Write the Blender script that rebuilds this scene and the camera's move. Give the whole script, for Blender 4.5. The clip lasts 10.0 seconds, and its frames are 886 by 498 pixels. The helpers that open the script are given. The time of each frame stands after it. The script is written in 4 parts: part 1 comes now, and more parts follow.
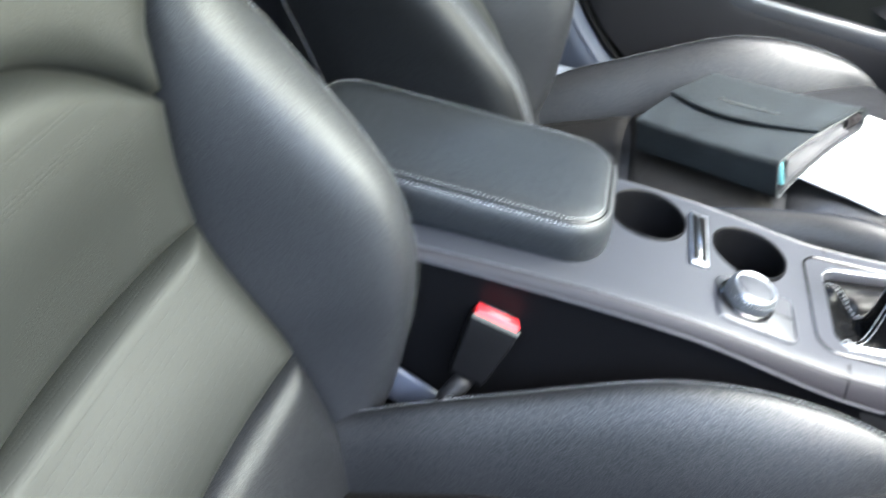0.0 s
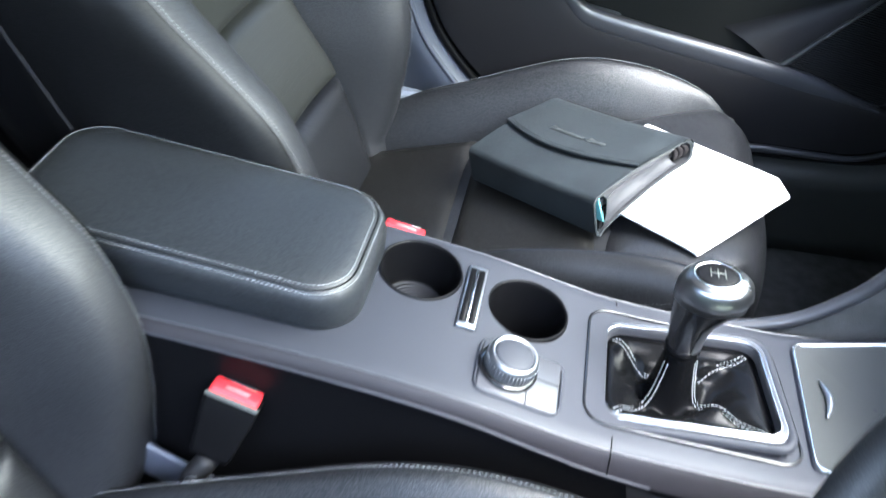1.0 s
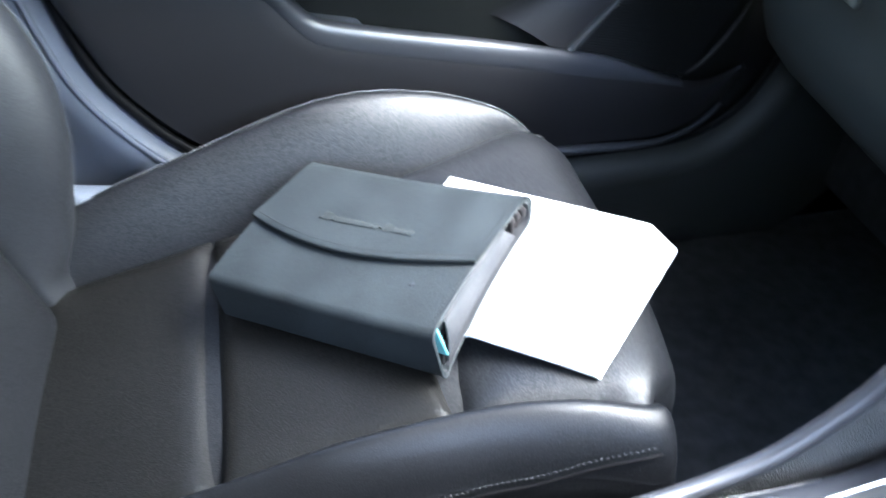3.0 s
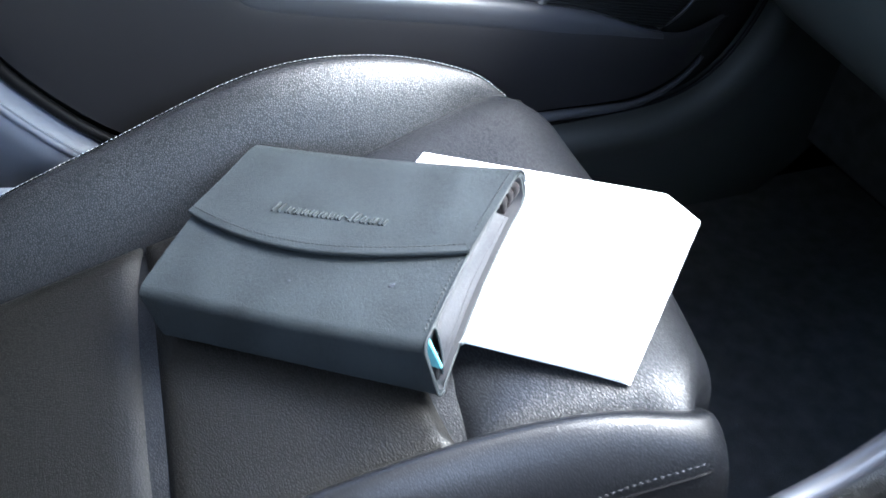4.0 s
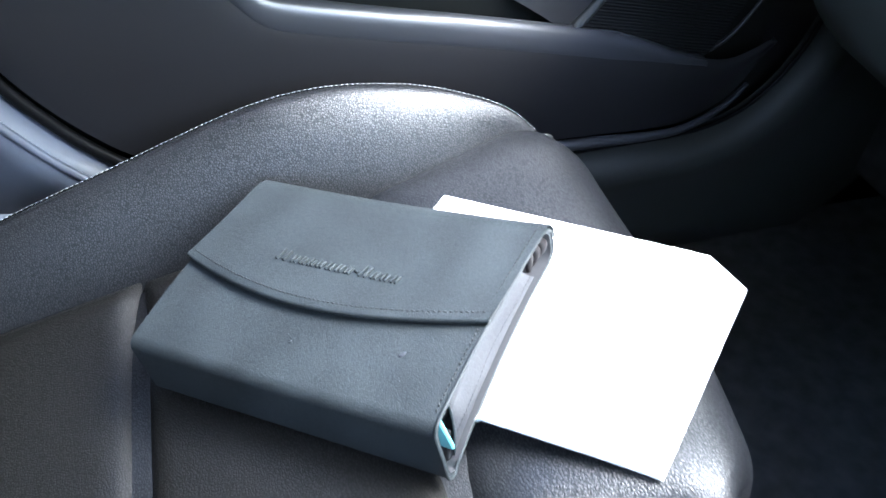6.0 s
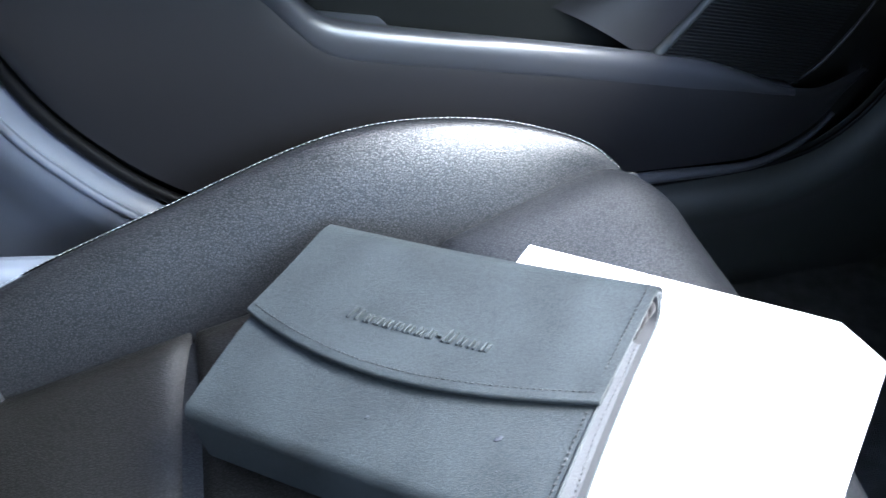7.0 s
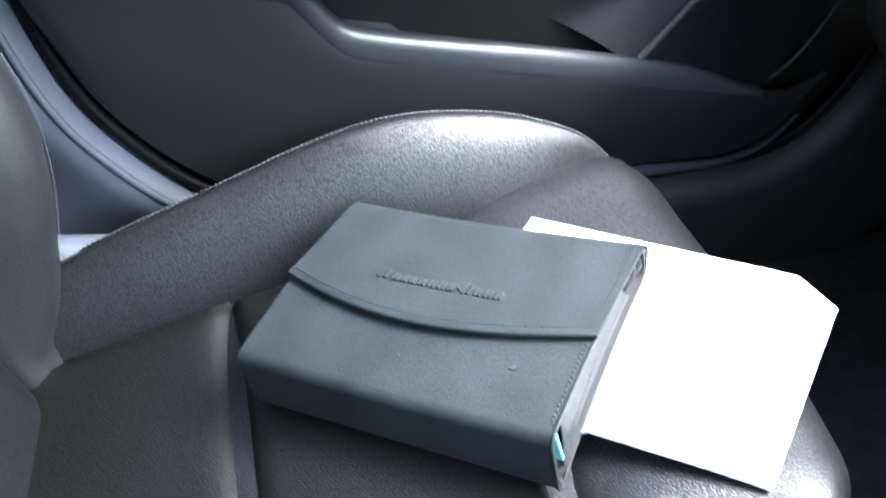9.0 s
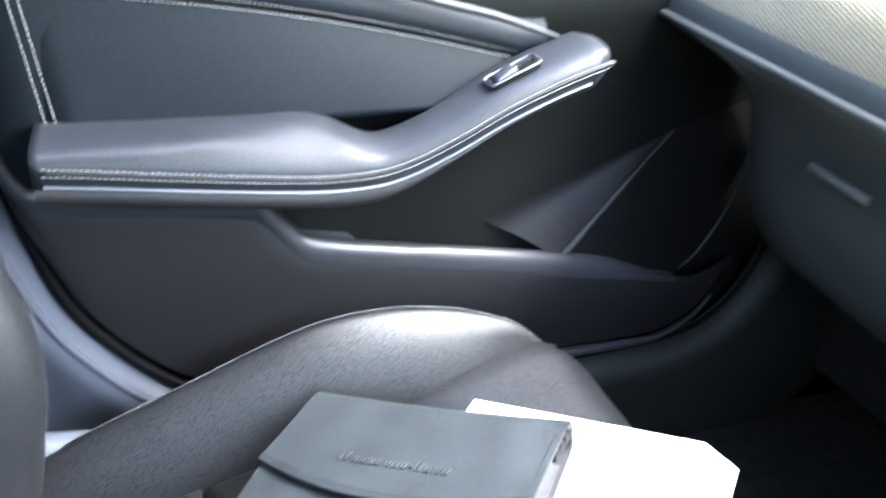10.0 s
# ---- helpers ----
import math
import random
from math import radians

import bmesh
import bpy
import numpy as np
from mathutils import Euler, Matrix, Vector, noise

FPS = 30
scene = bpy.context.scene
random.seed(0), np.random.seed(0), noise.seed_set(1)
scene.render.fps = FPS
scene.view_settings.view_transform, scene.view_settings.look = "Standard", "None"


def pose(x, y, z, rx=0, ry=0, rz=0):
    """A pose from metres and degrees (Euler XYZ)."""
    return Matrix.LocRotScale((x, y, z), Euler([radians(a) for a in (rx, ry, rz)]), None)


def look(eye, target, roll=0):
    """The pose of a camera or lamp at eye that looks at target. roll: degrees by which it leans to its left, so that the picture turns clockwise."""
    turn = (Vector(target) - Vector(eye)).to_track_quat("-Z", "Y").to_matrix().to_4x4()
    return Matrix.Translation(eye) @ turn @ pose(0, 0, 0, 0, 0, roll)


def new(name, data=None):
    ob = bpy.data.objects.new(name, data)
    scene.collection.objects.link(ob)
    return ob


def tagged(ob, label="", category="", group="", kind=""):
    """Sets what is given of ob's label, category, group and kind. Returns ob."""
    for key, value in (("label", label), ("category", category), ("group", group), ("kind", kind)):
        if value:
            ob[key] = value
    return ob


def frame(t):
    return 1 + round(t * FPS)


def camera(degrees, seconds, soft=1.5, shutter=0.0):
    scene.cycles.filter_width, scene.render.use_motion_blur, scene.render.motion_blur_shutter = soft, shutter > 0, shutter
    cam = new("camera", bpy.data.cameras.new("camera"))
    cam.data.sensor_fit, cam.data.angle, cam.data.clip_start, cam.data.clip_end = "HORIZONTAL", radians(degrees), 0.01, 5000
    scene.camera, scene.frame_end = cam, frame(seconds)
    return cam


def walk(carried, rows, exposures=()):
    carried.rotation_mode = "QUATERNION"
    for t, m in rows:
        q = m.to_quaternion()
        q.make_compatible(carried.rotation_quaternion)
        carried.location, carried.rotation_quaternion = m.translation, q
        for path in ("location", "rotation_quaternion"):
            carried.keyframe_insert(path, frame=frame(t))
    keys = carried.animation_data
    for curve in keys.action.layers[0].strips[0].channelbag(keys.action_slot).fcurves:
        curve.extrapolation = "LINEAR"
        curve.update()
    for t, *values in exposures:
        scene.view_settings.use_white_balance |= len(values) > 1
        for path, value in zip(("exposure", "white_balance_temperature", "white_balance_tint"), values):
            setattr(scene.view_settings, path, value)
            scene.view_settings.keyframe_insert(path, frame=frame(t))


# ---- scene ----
cam = camera(57.5, 10.0, shutter=0.55)
PATH = [
    (0, (-0.257, -0.671, 0.956), (-0.567, 0.846, -0.311), 2.2),
    (0.3, (-0.228, -0.63, 1.006), (-0.475, 0.894, -0.265), 2.1),
    (0.5, (-0.204, -0.619, 1.031), (-0.424, 0.904, -0.247), 2.7),
    (0.7, (-0.162, -0.617, 1.01), (-0.386, 0.913, -0.258), 3.0),
    (1, (-0.074, -0.54, 0.975), (-0.309, 0.978, -0.305), 3.0),
    (1.5, (-0.069, -0.419, 0.911), (-0.282, 1.102, -0.37), 2.2),
    (2, (-0.089, -0.268, 0.874), (-0.173, 1.264, -0.41), 1.8),
    (2.5, (-0.11, -0.149, 0.886), (0.069, 1.375, -0.396), 2.8),
    (3, (-0.131, -0.149, 0.87), (0.274, 1.307, -0.44), 3.8),
    (3.2, (-0.123, -0.135, 0.844), (0.333, 1.296, -0.477), 3.6),
    (4.3, (-0.138, -0.02, 0.791), (0.403, 1.365, -0.547), 4.0),
    (4.5, (-0.142, -0.008, 0.796), (0.408, 1.372, -0.542), 4.6),
    (5, (-0.115, -0.016, 0.798), (0.441, 1.36, -0.543), 4.9),
    (5.2, (-0.117, -0.021, 0.797), (0.436, 1.353, -0.547), 5.1),
    (6.3, (-0.095, 0.044, 0.783), (0.349, 1.449, -0.569), 3.9),
    (6.5, (-0.089, 0.063, 0.771), (0.352, 1.484, -0.566), 4.0),
    (7, (-0.129, 0.093, 0.769), (0.289, 1.523, -0.566), 3.2),
    (7.5, (-0.143, 0.03, 0.775), (0.283, 1.451, -0.567), 3.5),
    (8, (-0.152, 0.026, 0.74), (0.297, 1.439, -0.602), 3.7),
    (8.5, (-0.149, 0.029, 0.772), (0.302, 1.44, -0.571), 3.7),
    (9, (-0.176, 0.014, 0.795), (0.289, 1.466, -0.501), 3.8),
    (9.3, (-0.193, 0.013, 0.791), (0.298, 1.553, -0.388), 3.7),
    (9.5, (-0.182, 0.002, 0.822), (0.305, 1.6, -0.277), 3.3),
    (9.7, (-0.188, -0.022, 0.844), (0.331, 1.611, -0.188), 3.4),
    (10, (-0.192, -0.06, 0.862), (0.423, 1.601, -0.068), 3.2),
]
LIGHT = [(0, 4.26, 6100, 7), (1, 3.98, 5720, 8), (2, 4.16, 5520, 7), (3, 4.26, 5520, 8), (4.5, 4.16, 5500, 9), (7, 4.26, 5450, 9), (8.5, 4.14, 5540, 9), (10, 4.5, 5720, 11)]
walk(cam, [(t, look(eye, target, roll)) for t, eye, target, roll in PATH], LIGHT)


# ---- world and sun ----
world = bpy.data.worlds.new("sky")
scene.world = world
world.use_nodes = True
wn = world.node_tree.nodes
sky = wn.new("ShaderNodeTexSky")
sky.sky_type = "NISHITA"
sky.sun_disc = False
SUN_EL = 65.0
sky.sun_elevation, sky.sun_rotation = radians(SUN_EL), radians(106)
sky.air_density, sky.dust_density = 1.2, 3.0
world.node_tree.links.new(sky.outputs["Color"], wn["Background"].inputs["Color"])
wn["Background"].inputs["Strength"].default_value = 0.132

sun = new("sun", bpy.data.lights.new("sun", "SUN"))
sun.data.energy, sun.data.angle, sun.data.color = 1.1, radians(26), (1.0, 0.97, 0.93)
sun.matrix_world = look((3.7, -0.7, 8.0), (0.1, 0.35, 0.4))

# daylight in the open driver's doorway
sky_door = new("doorway_light", bpy.data.lights.new("doorway_light", "AREA"))
sky_door.data.shape, sky_door.data.size, sky_door.data.size_y = "RECTANGLE", 1.3, 0.9
sky_door.data.energy, sky_door.data.color = 3.2, (0.86, 0.92, 1.0)
sky_door.matrix_world = look((-0.1, -1.0, 1.42), (-0.2, -0.3, 0.3))

# daylight in the windscreen opening
sky_screen = new("windscreen_light", bpy.data.lights.new("windscreen_light", "AREA"))
sky_screen.data.shape, sky_screen.data.size, sky_screen.data.size_y = "RECTANGLE", 1.05, 0.62
sky_screen.data.energy, sky_screen.data.color = 5.8, (1.0, 0.975, 0.76)
sky_screen.matrix_world = look((0.62, 0.05, 1.06), (-0.45, 0.0, 0.60))


# ---- materials ----
def base_mat(name, color, rough, metal=0.0, spec=0.5):
    m = bpy.data.materials.new(name)
    m.use_nodes = True
    b = m.node_tree.nodes["Principled BSDF"]
    b.inputs["Base Color"].default_value = (*color, 1)
    b.inputs["Roughness"].default_value = rough
    b.inputs["Metallic"].default_value = metal
    b.inputs["Specular IOR Level"].default_value = spec
    return m, m.node_tree.nodes, m.node_tree.links, b


def vary(n, l, b, color, amount, scale, rough, rough_amount):
    """Broad stains and wear: colour and roughness drift over a few centimetres."""
    co = n.new("ShaderNodeTexCoord")
    no = n.new("ShaderNodeTexNoise")
    no.inputs["Scale"].default_value = scale
    no.inputs["Detail"].default_value = 5
    l.new(co.outputs["Object"], no.inputs["Vector"])
    mx = n.new("ShaderNodeMix")
    mx.data_type = "RGBA"
    mx.inputs[6].default_value = (*[c * (1 - amount) for c in color], 1)
    mx.inputs[7].default_value = (*[c * (1 + amount) for c in color], 1)
    l.new(no.outputs["Fac"], mx.inputs[0])
    l.new(mx.outputs[2], b.inputs["Base Color"])
    mr = n.new("ShaderNodeMapRange")
    mr.inputs["To Min"].default_value = rough - rough_amount
    mr.inputs["To Max"].default_value = rough + rough_amount
    l.new(no.outputs["Fac"], mr.inputs["Value"])
    l.new(mr.outputs["Result"], b.inputs["Roughness"])
    return co


def leather(name, color, rough=0.38, grain=400, bump=0.36, wrinkle=0.10, spec=0.55, stain=0.25, spread=9):
    m, n, l, b = base_mat(name, color, rough, 0, spec)
    co = vary(n, l, b, color, stain, spread, rough, 0.06)
    warp = n.new("ShaderNodeTexNoise")
    warp.inputs["Scale"].default_value = grain * 0.5
    l.new(co.outputs["Object"], warp.inputs["Vector"])
    bend = n.new("ShaderNodeMix")
    bend.data_type = "VECTOR"
    bend.inputs[0].default_value = 0.0012
    l.new(co.outputs["Object"], bend.inputs[4])
    l.new(warp.outputs["Color"], bend.inputs[5])
    vo = n.new("ShaderNodeTexVoronoi")
    vo.feature = "DISTANCE_TO_EDGE"
    vo.inputs["Scale"].default_value = grain
    crease = n.new("ShaderNodeMapRange")
    crease.interpolation_type = "SMOOTHSTEP"
    crease.inputs["From Max"].default_value = 0.30
    l.new(vo.outputs["Distance"], crease.inputs["Value"])
    gloss = n.new("ShaderNodeMapRange")
    gloss.inputs["To Min"].default_value = spec * (1 - 0.55 * min(1.0, bump * 5))
    gloss.inputs["To Max"].default_value = spec * 1.12
    l.new(crease.outputs["Result"], gloss.inputs["Value"])
    l.new(gloss.outputs["Result"], b.inputs["Specular IOR Level"])
    wr = n.new("ShaderNodeTexNoise")
    wr.inputs["Scale"].default_value = 190
    wr.inputs["Detail"].default_value = 4
    wr.inputs["Distortion"].default_value = 0.8
    l.new(bend.outputs[1], vo.inputs["Vector"])
    l.new(co.outputs["Object"], wr.inputs["Vector"])
    b1 = n.new("ShaderNodeBump")
    b1.inputs["Strength"].default_value = wrinkle
    b1.inputs["Distance"].default_value = 0.0010
    b2 = n.new("ShaderNodeBump")
    b2.inputs["Strength"].default_value = bump
    b2.inputs["Distance"].default_value = 0.0007
    l.new(wr.outputs["Fac"], b1.inputs["Height"])
    l.new(crease.outputs["Result"], b2.inputs["Height"])
    l.new(b1.outputs["Normal"], b2.inputs["Normal"])
    l.new(b2.outputs["Normal"], b.inputs["Normal"])
    return m


def plastic(name, color, rough=0.5, grain=900, bump=0.12, spec=0.5):
    m, n, l, b = base_mat(name, color, rough, 0, spec)
    co = vary(n, l, b, color, 0.15, 6, rough, 0.05)
    no = n.new("ShaderNodeTexNoise")
    no.inputs["Scale"].default_value = grain
    no.inputs["Detail"].default_value = 3
    l.new(co.outputs["Object"], no.inputs["Vector"])
    bu = n.new("ShaderNodeBump")
    bu.inputs["Strength"].default_value = bump
    bu.inputs["Distance"].default_value = 0.0006
    l.new(no.outputs["Fac"], bu.inputs["Height"])
    l.new(bu.outputs["Normal"], b.inputs["Normal"])
    return m


def metal(name, color, rough):
    m, n, l, b = base_mat(name, color, rough, 1.0)
    vary(n, l, b, color, 0.06, 25, rough, rough * 0.3)
    return m


def carpet(name, color):
    m, n, l, b = base_mat(name, color, 0.95, 0, 0.1)
    co = vary(n, l, b, color, 0.5, 40, 0.94, 0.04)
    no = n.new("ShaderNodeTexNoise")
    no.inputs["Scale"].default_value = 700
    l.new(co.outputs["Object"], no.inputs["Vector"])
    bu = n.new("ShaderNodeBump")
    bu.inputs["Strength"].default_value = 0.8
    bu.inputs["Distance"].default_value = 0.003
    l.new(no.outputs["Fac"], bu.inputs["Height"])
    l.new(bu.outputs["Normal"], b.inputs["Normal"])
    return m


def ribbed(name, color, rough, direction, scale, strength):
    """Fine parallel ribs, as on a loudspeaker grille or a woven trim strip."""
    m, n, l, b = base_mat(name, color, rough, 0.0, 0.16)
    co = vary(n, l, b, color, 0.15, 8, rough, 0.04)
    mp = n.new("ShaderNodeMapping")
    mp.inputs["Rotation"].default_value = direction
    wv = n.new("ShaderNodeTexWave")
    wv.inputs["Scale"].default_value = scale
    wv.wave_profile = "SIN"
    l.new(co.outputs["Object"], mp.inputs["Vector"])
    l.new(mp.outputs["Vector"], wv.inputs["Vector"])
    bu = n.new("ShaderNodeBump")
    bu.inputs["Strength"].default_value = strength
    bu.inputs["Distance"].default_value = 0.002
    shade = n.new("ShaderNodeMix")
    shade.data_type = "RGBA"
    shade.inputs[6].default_value = (*[c * 0.68 for c in color], 1)
    shade.inputs[7].default_value = (*[c * 1.15 for c in color], 1)
    l.new(wv.outputs["Fac"], shade.inputs[0])
    l.new(shade.outputs[2], b.inputs["Base Color"])
    l.new(wv.outputs["Fac"], bu.inputs["Height"])
    l.new(bu.outputs["Normal"], b.inputs["Normal"])
    return m


BLACK_HIDE = (0.0068, 0.0073, 0.0086)
M_SEAT = leather("seat_leather", BLACK_HIDE, 0.45, grain=480, bump=0.25, wrinkle=0.03, spec=0.58)
M_BOLSTER = leather("bolster_leather", BLACK_HIDE, 0.36, grain=520, bump=0.14, wrinkle=0.03, spec=0.25)


def perforated(name, color, rough, spec):
    """Matt leather with a regular grid of fine pin holes."""
    m, n, l, b = base_mat(name, color, rough, 0, spec)
    co = vary(n, l, b, color, 0.18, 7, rough, 0.05)
    holes = n.new("ShaderNodeTexVoronoi")
    holes.inputs["Scale"].default_value = 300
    holes.inputs["Randomness"].default_value = 0.0
    l.new(co.outputs["Object"], holes.inputs["Vector"])
    rim = n.new("ShaderNodeMapRange")
    rim.interpolation_type = "SMOOTHSTEP"
    rim.inputs["From Min"].default_value = 0.16
    rim.inputs["From Max"].default_value = 0.34
    l.new(holes.outputs["Distance"], rim.inputs["Value"])
    grain = n.new("ShaderNodeTexNoise")
    grain.inputs["Scale"].default_value = 420
    grain.inputs["Detail"].default_value = 3
    l.new(co.outputs["Object"], grain.inputs["Vector"])
    b1 = n.new("ShaderNodeBump")
    b1.inputs["Strength"].default_value = 0.25
    b1.inputs["Distance"].default_value = 0.0008
    l.new(grain.outputs["Fac"], b1.inputs["Height"])
    b2 = n.new("ShaderNodeBump")
    b2.inputs["Strength"].default_value = 0.35
    b2.inputs["Distance"].default_value = 0.0006
    l.new(rim.outputs["Result"], b2.inputs["Height"])
    l.new(b1.outputs["Normal"], b2.inputs["Normal"])
    l.new(b2.outputs["Normal"], b.inputs["Normal"])
    return m


M_PERFORATED = perforated("perforated_leather", (0.0125, 0.0132, 0.0110), 0.56, 0.42)
M_BACK = leather("back_leather", (0.0098, 0.0106, 0.0128), 0.54, grain=600, bump=0.16, wrinkle=0.03, spec=0.68)
M_SIDE = leather("side_leather", (0.0052, 0.0054, 0.0060), 0.50, grain=600, bump=0.12, wrinkle=0.03, spec=0.21)
M_CENTRE = leather("cushion_leather", (0.0062, 0.0060, 0.0055), 0.41, grain=480, bump=0.30, wrinkle=0.04, spec=0.33)
M_ARM = leather("armrest_leather", (0.0138, 0.0156, 0.0178), 0.44, grain=600, bump=0.18, wrinkle=0.05, spec=0.54)
M_GAITER = leather("gaiter_leather", (0.003, 0.003, 0.0034), 0.25, bump=0.03, wrinkle=0.10, spec=0.065)
M_WALLET = leather("wallet_leather", (0.0148, 0.0182, 0.0198), 0.56, grain=800, bump=0.30, wrinkle=0.22, spec=0.45, stain=0.6, spread=28)
M_LINING = plastic("wallet_lining", (0.017, 0.017, 0.019), 0.6)
M_GUSSET = leather("gusset_leather", (0.024, 0.0245, 0.0275), 0.5, grain=600, bump=0.12, wrinkle=0.25, spec=0.5)
M_MAUVE = plastic("mauve_lining", (0.0085, 0.0064, 0.0068), 0.6, spec=0.2)
M_CONSOLE = plastic("console_plastic", (0.0185, 0.020, 0.026), 0.60, bump=0.1, spec=0.32)
M_FLANK = plastic("flank_plastic", (0.0125, 0.0112, 0.0135), 0.55, bump=0.15, spec=0.26)
M_DARK = plastic("dark_plastic", (0.009, 0.009, 0.010), 0.5, spec=0.18)
M_DOOR = plastic("door_plastic", (0.0132, 0.0126, 0.0140), 0.46, bump=0.15)
M_SKIN = plastic("pocket_plastic", (0.0080, 0.0086, 0.0080), 0.55, spec=0.14)
M_DOORLEATHER = leather("door_leather", (0.014, 0.016, 0.020), 0.44, grain=500, bump=0.10, wrinkle=0.03, spec=0.42)
M_LIP = plastic("smooth_rim_plastic", (0.034, 0.035, 0.040), 0.34, bump=0.04, spec=0.6)
M_GLOVEBOX = plastic("glovebox_plastic", (0.056, 0.062, 0.056), 0.62, spec=0.28)
M_DOORINSERT = leather("door_insert_leather", (0.0055, 0.0078, 0.011), 0.55, grain=500, bump=0.12, wrinkle=0.05, spec=0.2)
M_DASH = plastic("dash_plastic", (0.070, 0.076, 0.070), 0.6, spec=0.3)
# darker than real black plastic: shade is put into the colour
M_SHADED = plastic("shaded_black_plastic", (0.0035, 0.0035, 0.004), 0.42, spec=0.07)
M_TRIM = plastic("pillar_plastic", (0.070, 0.078, 0.102), 0.32, spec=0.6)
M_PALE = plastic("pale_plastic", (0.10, 0.11, 0.135), 0.36)
M_RUBBER = plastic("seal_rubber", (0.010, 0.010, 0.011), 0.55)
M_GLOSS = plastic("gloss_black", (0.008, 0.008, 0.009), 0.12, bump=0.0)
M_CHROME = metal("chrome", (0.74, 0.75, 0.77), 0.20)
M_SATIN = metal("satin_silver", (0.28, 0.295, 0.32), 0.40)
M_KNOB = metal("dark_silver", (0.25, 0.26, 0.28), 0.30)
M_RED = plastic("red_plastic", (0.72, 0.03, 0.04), 0.32, bump=0.0)
M_THREAD = plastic("thread", (0.30, 0.31, 0.325), 0.7)
M_GRIP = plastic("grip_plastic", (0.12, 0.125, 0.105), 0.5)
M_KICK = plastic("kick_panel_plastic", (0.030, 0.032, 0.031), 0.6, spec=0.3)
M_DOORTHREAD = plastic("door_thread", (0.23, 0.235, 0.245), 0.7)
M_DARKTHREAD = plastic("dark_thread", (0.085, 0.09, 0.095), 0.7)
M_PAPER = plastic("paper", (0.86, 0.86, 0.85), 0.6, grain=300, bump=0.05)
M_CYAN = plastic("cyan_card", (0.12, 0.34, 0.36), 0.4)
M_PINK = plastic("worn_red_print", (0.80, 0.22, 0.22), 0.45, bump=0.0)
M_CARPET = carpet("carpet", (0.086, 0.087, 0.085))
M_GRILLE = ribbed("speaker_mesh", (0.0085, 0.0088, 0.009), 0.5, (0, radians(80), 0), 95, 0.7)
M_DECOR = ribbed("woven_trim", (0.36, 0.31, 0.20), 0.5, (radians(20), radians(35), radians(30)), 105, 0.5)
M_GROUND = carpet("asphalt_ground", (0.26, 0.29, 0.20))
M_HEDGE = carpet("green_bank", (0.05, 0.07, 0.03))
M_ROOF = carpet("headliner", (0.09, 0.09, 0.09))


# ---- mesh helpers ----
def crom(pts, n, closed=False):
    """n points on a smooth curve through the control points."""
    p = [np.array(q, float) for q in pts]
    m = len(p)
    span = m if closed else m - 1
    out = []
    for k in range(n):
        t = k / (n if closed else n - 1) * span
        i = min(int(t), span - 1)
        f = t - i
        if closed:
            a, b, c, d = (p[(i + o) % m] for o in (-1, 0, 1, 2))
        else:
            b, c = p[i], p[i + 1]
            a = p[i - 1] if i > 0 else 2 * b - c
            d = p[i + 2] if i + 2 < m else 2 * c - b
        out.append(0.5 * (2 * b + (c - a) * f + (2 * a - 5 * b + 4 * c - d) * f * f + (3 * b - a - 3 * c + d) * f ** 3))
    return out


def curve1(table):
    """A function through rows of (x, value)."""
    xs, vs = [r[0] for r in table], [r[1] for r in table]
    def value(x):
        if x <= xs[0]:
            return vs[0]
        if x >= xs[-1]:
            return vs[-1]
        i = max(k for k in range(len(xs)) if xs[k] <= x)
        i = min(i, len(xs) - 2)
        f = (x - xs[i]) / (xs[i + 1] - xs[i])
        d = [0.0] * 2
        for e, k in enumerate((i, i + 1)):
            lo, hi = max(k - 1, 0), min(k + 1, len(xs) - 1)
            d[e] = (vs[hi] - vs[lo]) / (xs[hi] - xs[lo]) * (xs[i + 1] - xs[i])
        return (2 * f ** 3 - 3 * f * f + 1) * vs[i] + (f ** 3 - 2 * f * f + f) * d[0] + (3 * f * f - 2 * f ** 3) * vs[i + 1] + (f ** 3 - f * f) * d[1]
    return value


def link_mesh(name, bm, mat, smooth=True, normals=True):
    if normals:
        bmesh.ops.recalc_face_normals(bm, faces=bm.faces)
    me = bpy.data.meshes.new(name)
    bm.to_mesh(me)
    bm.free()
    if smooth:
        me.polygons.foreach_set("use_smooth", [True] * len(me.polygons))
    for one in (mat if isinstance(mat, (list, tuple)) else [mat]):
        me.materials.append(one)
    return new(name, me)


def part(name, bm, mat, parent=None, label="", smooth=True):
    ob = link_mesh(name, bm, mat, smooth)
    ob.parent = parent
    if label:
        tagged(ob, label)
    return ob


def thing(name, label, category, at=(0, 0, 0), group="", kind=""):
    ob = new(name)
    ob.empty_display_size = 0.05
    ob.location = at
    return tagged(ob, label, category, group, kind)


def settle(ob):
    """Keep the parts of a thing where they were built, with its empty at its base."""
    inv = Matrix.Translation(-ob.location)
    for child in ob.children:
        child.matrix_parent_inverse = inv
    return ob


def surf(rows, close_u=False, close_v=False, cap=False):
    """A mesh from rows of points."""
    bm = bmesh.new()
    vs = [[bm.verts.new(p) for p in row] for row in rows]
    nu, nv = len(vs), len(vs[0])
    for i in range(nu if close_u else nu - 1):
        for j in range(nv if close_v else nv - 1):
            q = [vs[i][j], vs[(i + 1) % nu][j], vs[(i + 1) % nu][(j + 1) % nv], vs[i][(j + 1) % nv]]
            bm.faces.new(q)
    if cap:
        bm.faces.new(vs[0])
        bm.faces.new(vs[-1])
    return bm


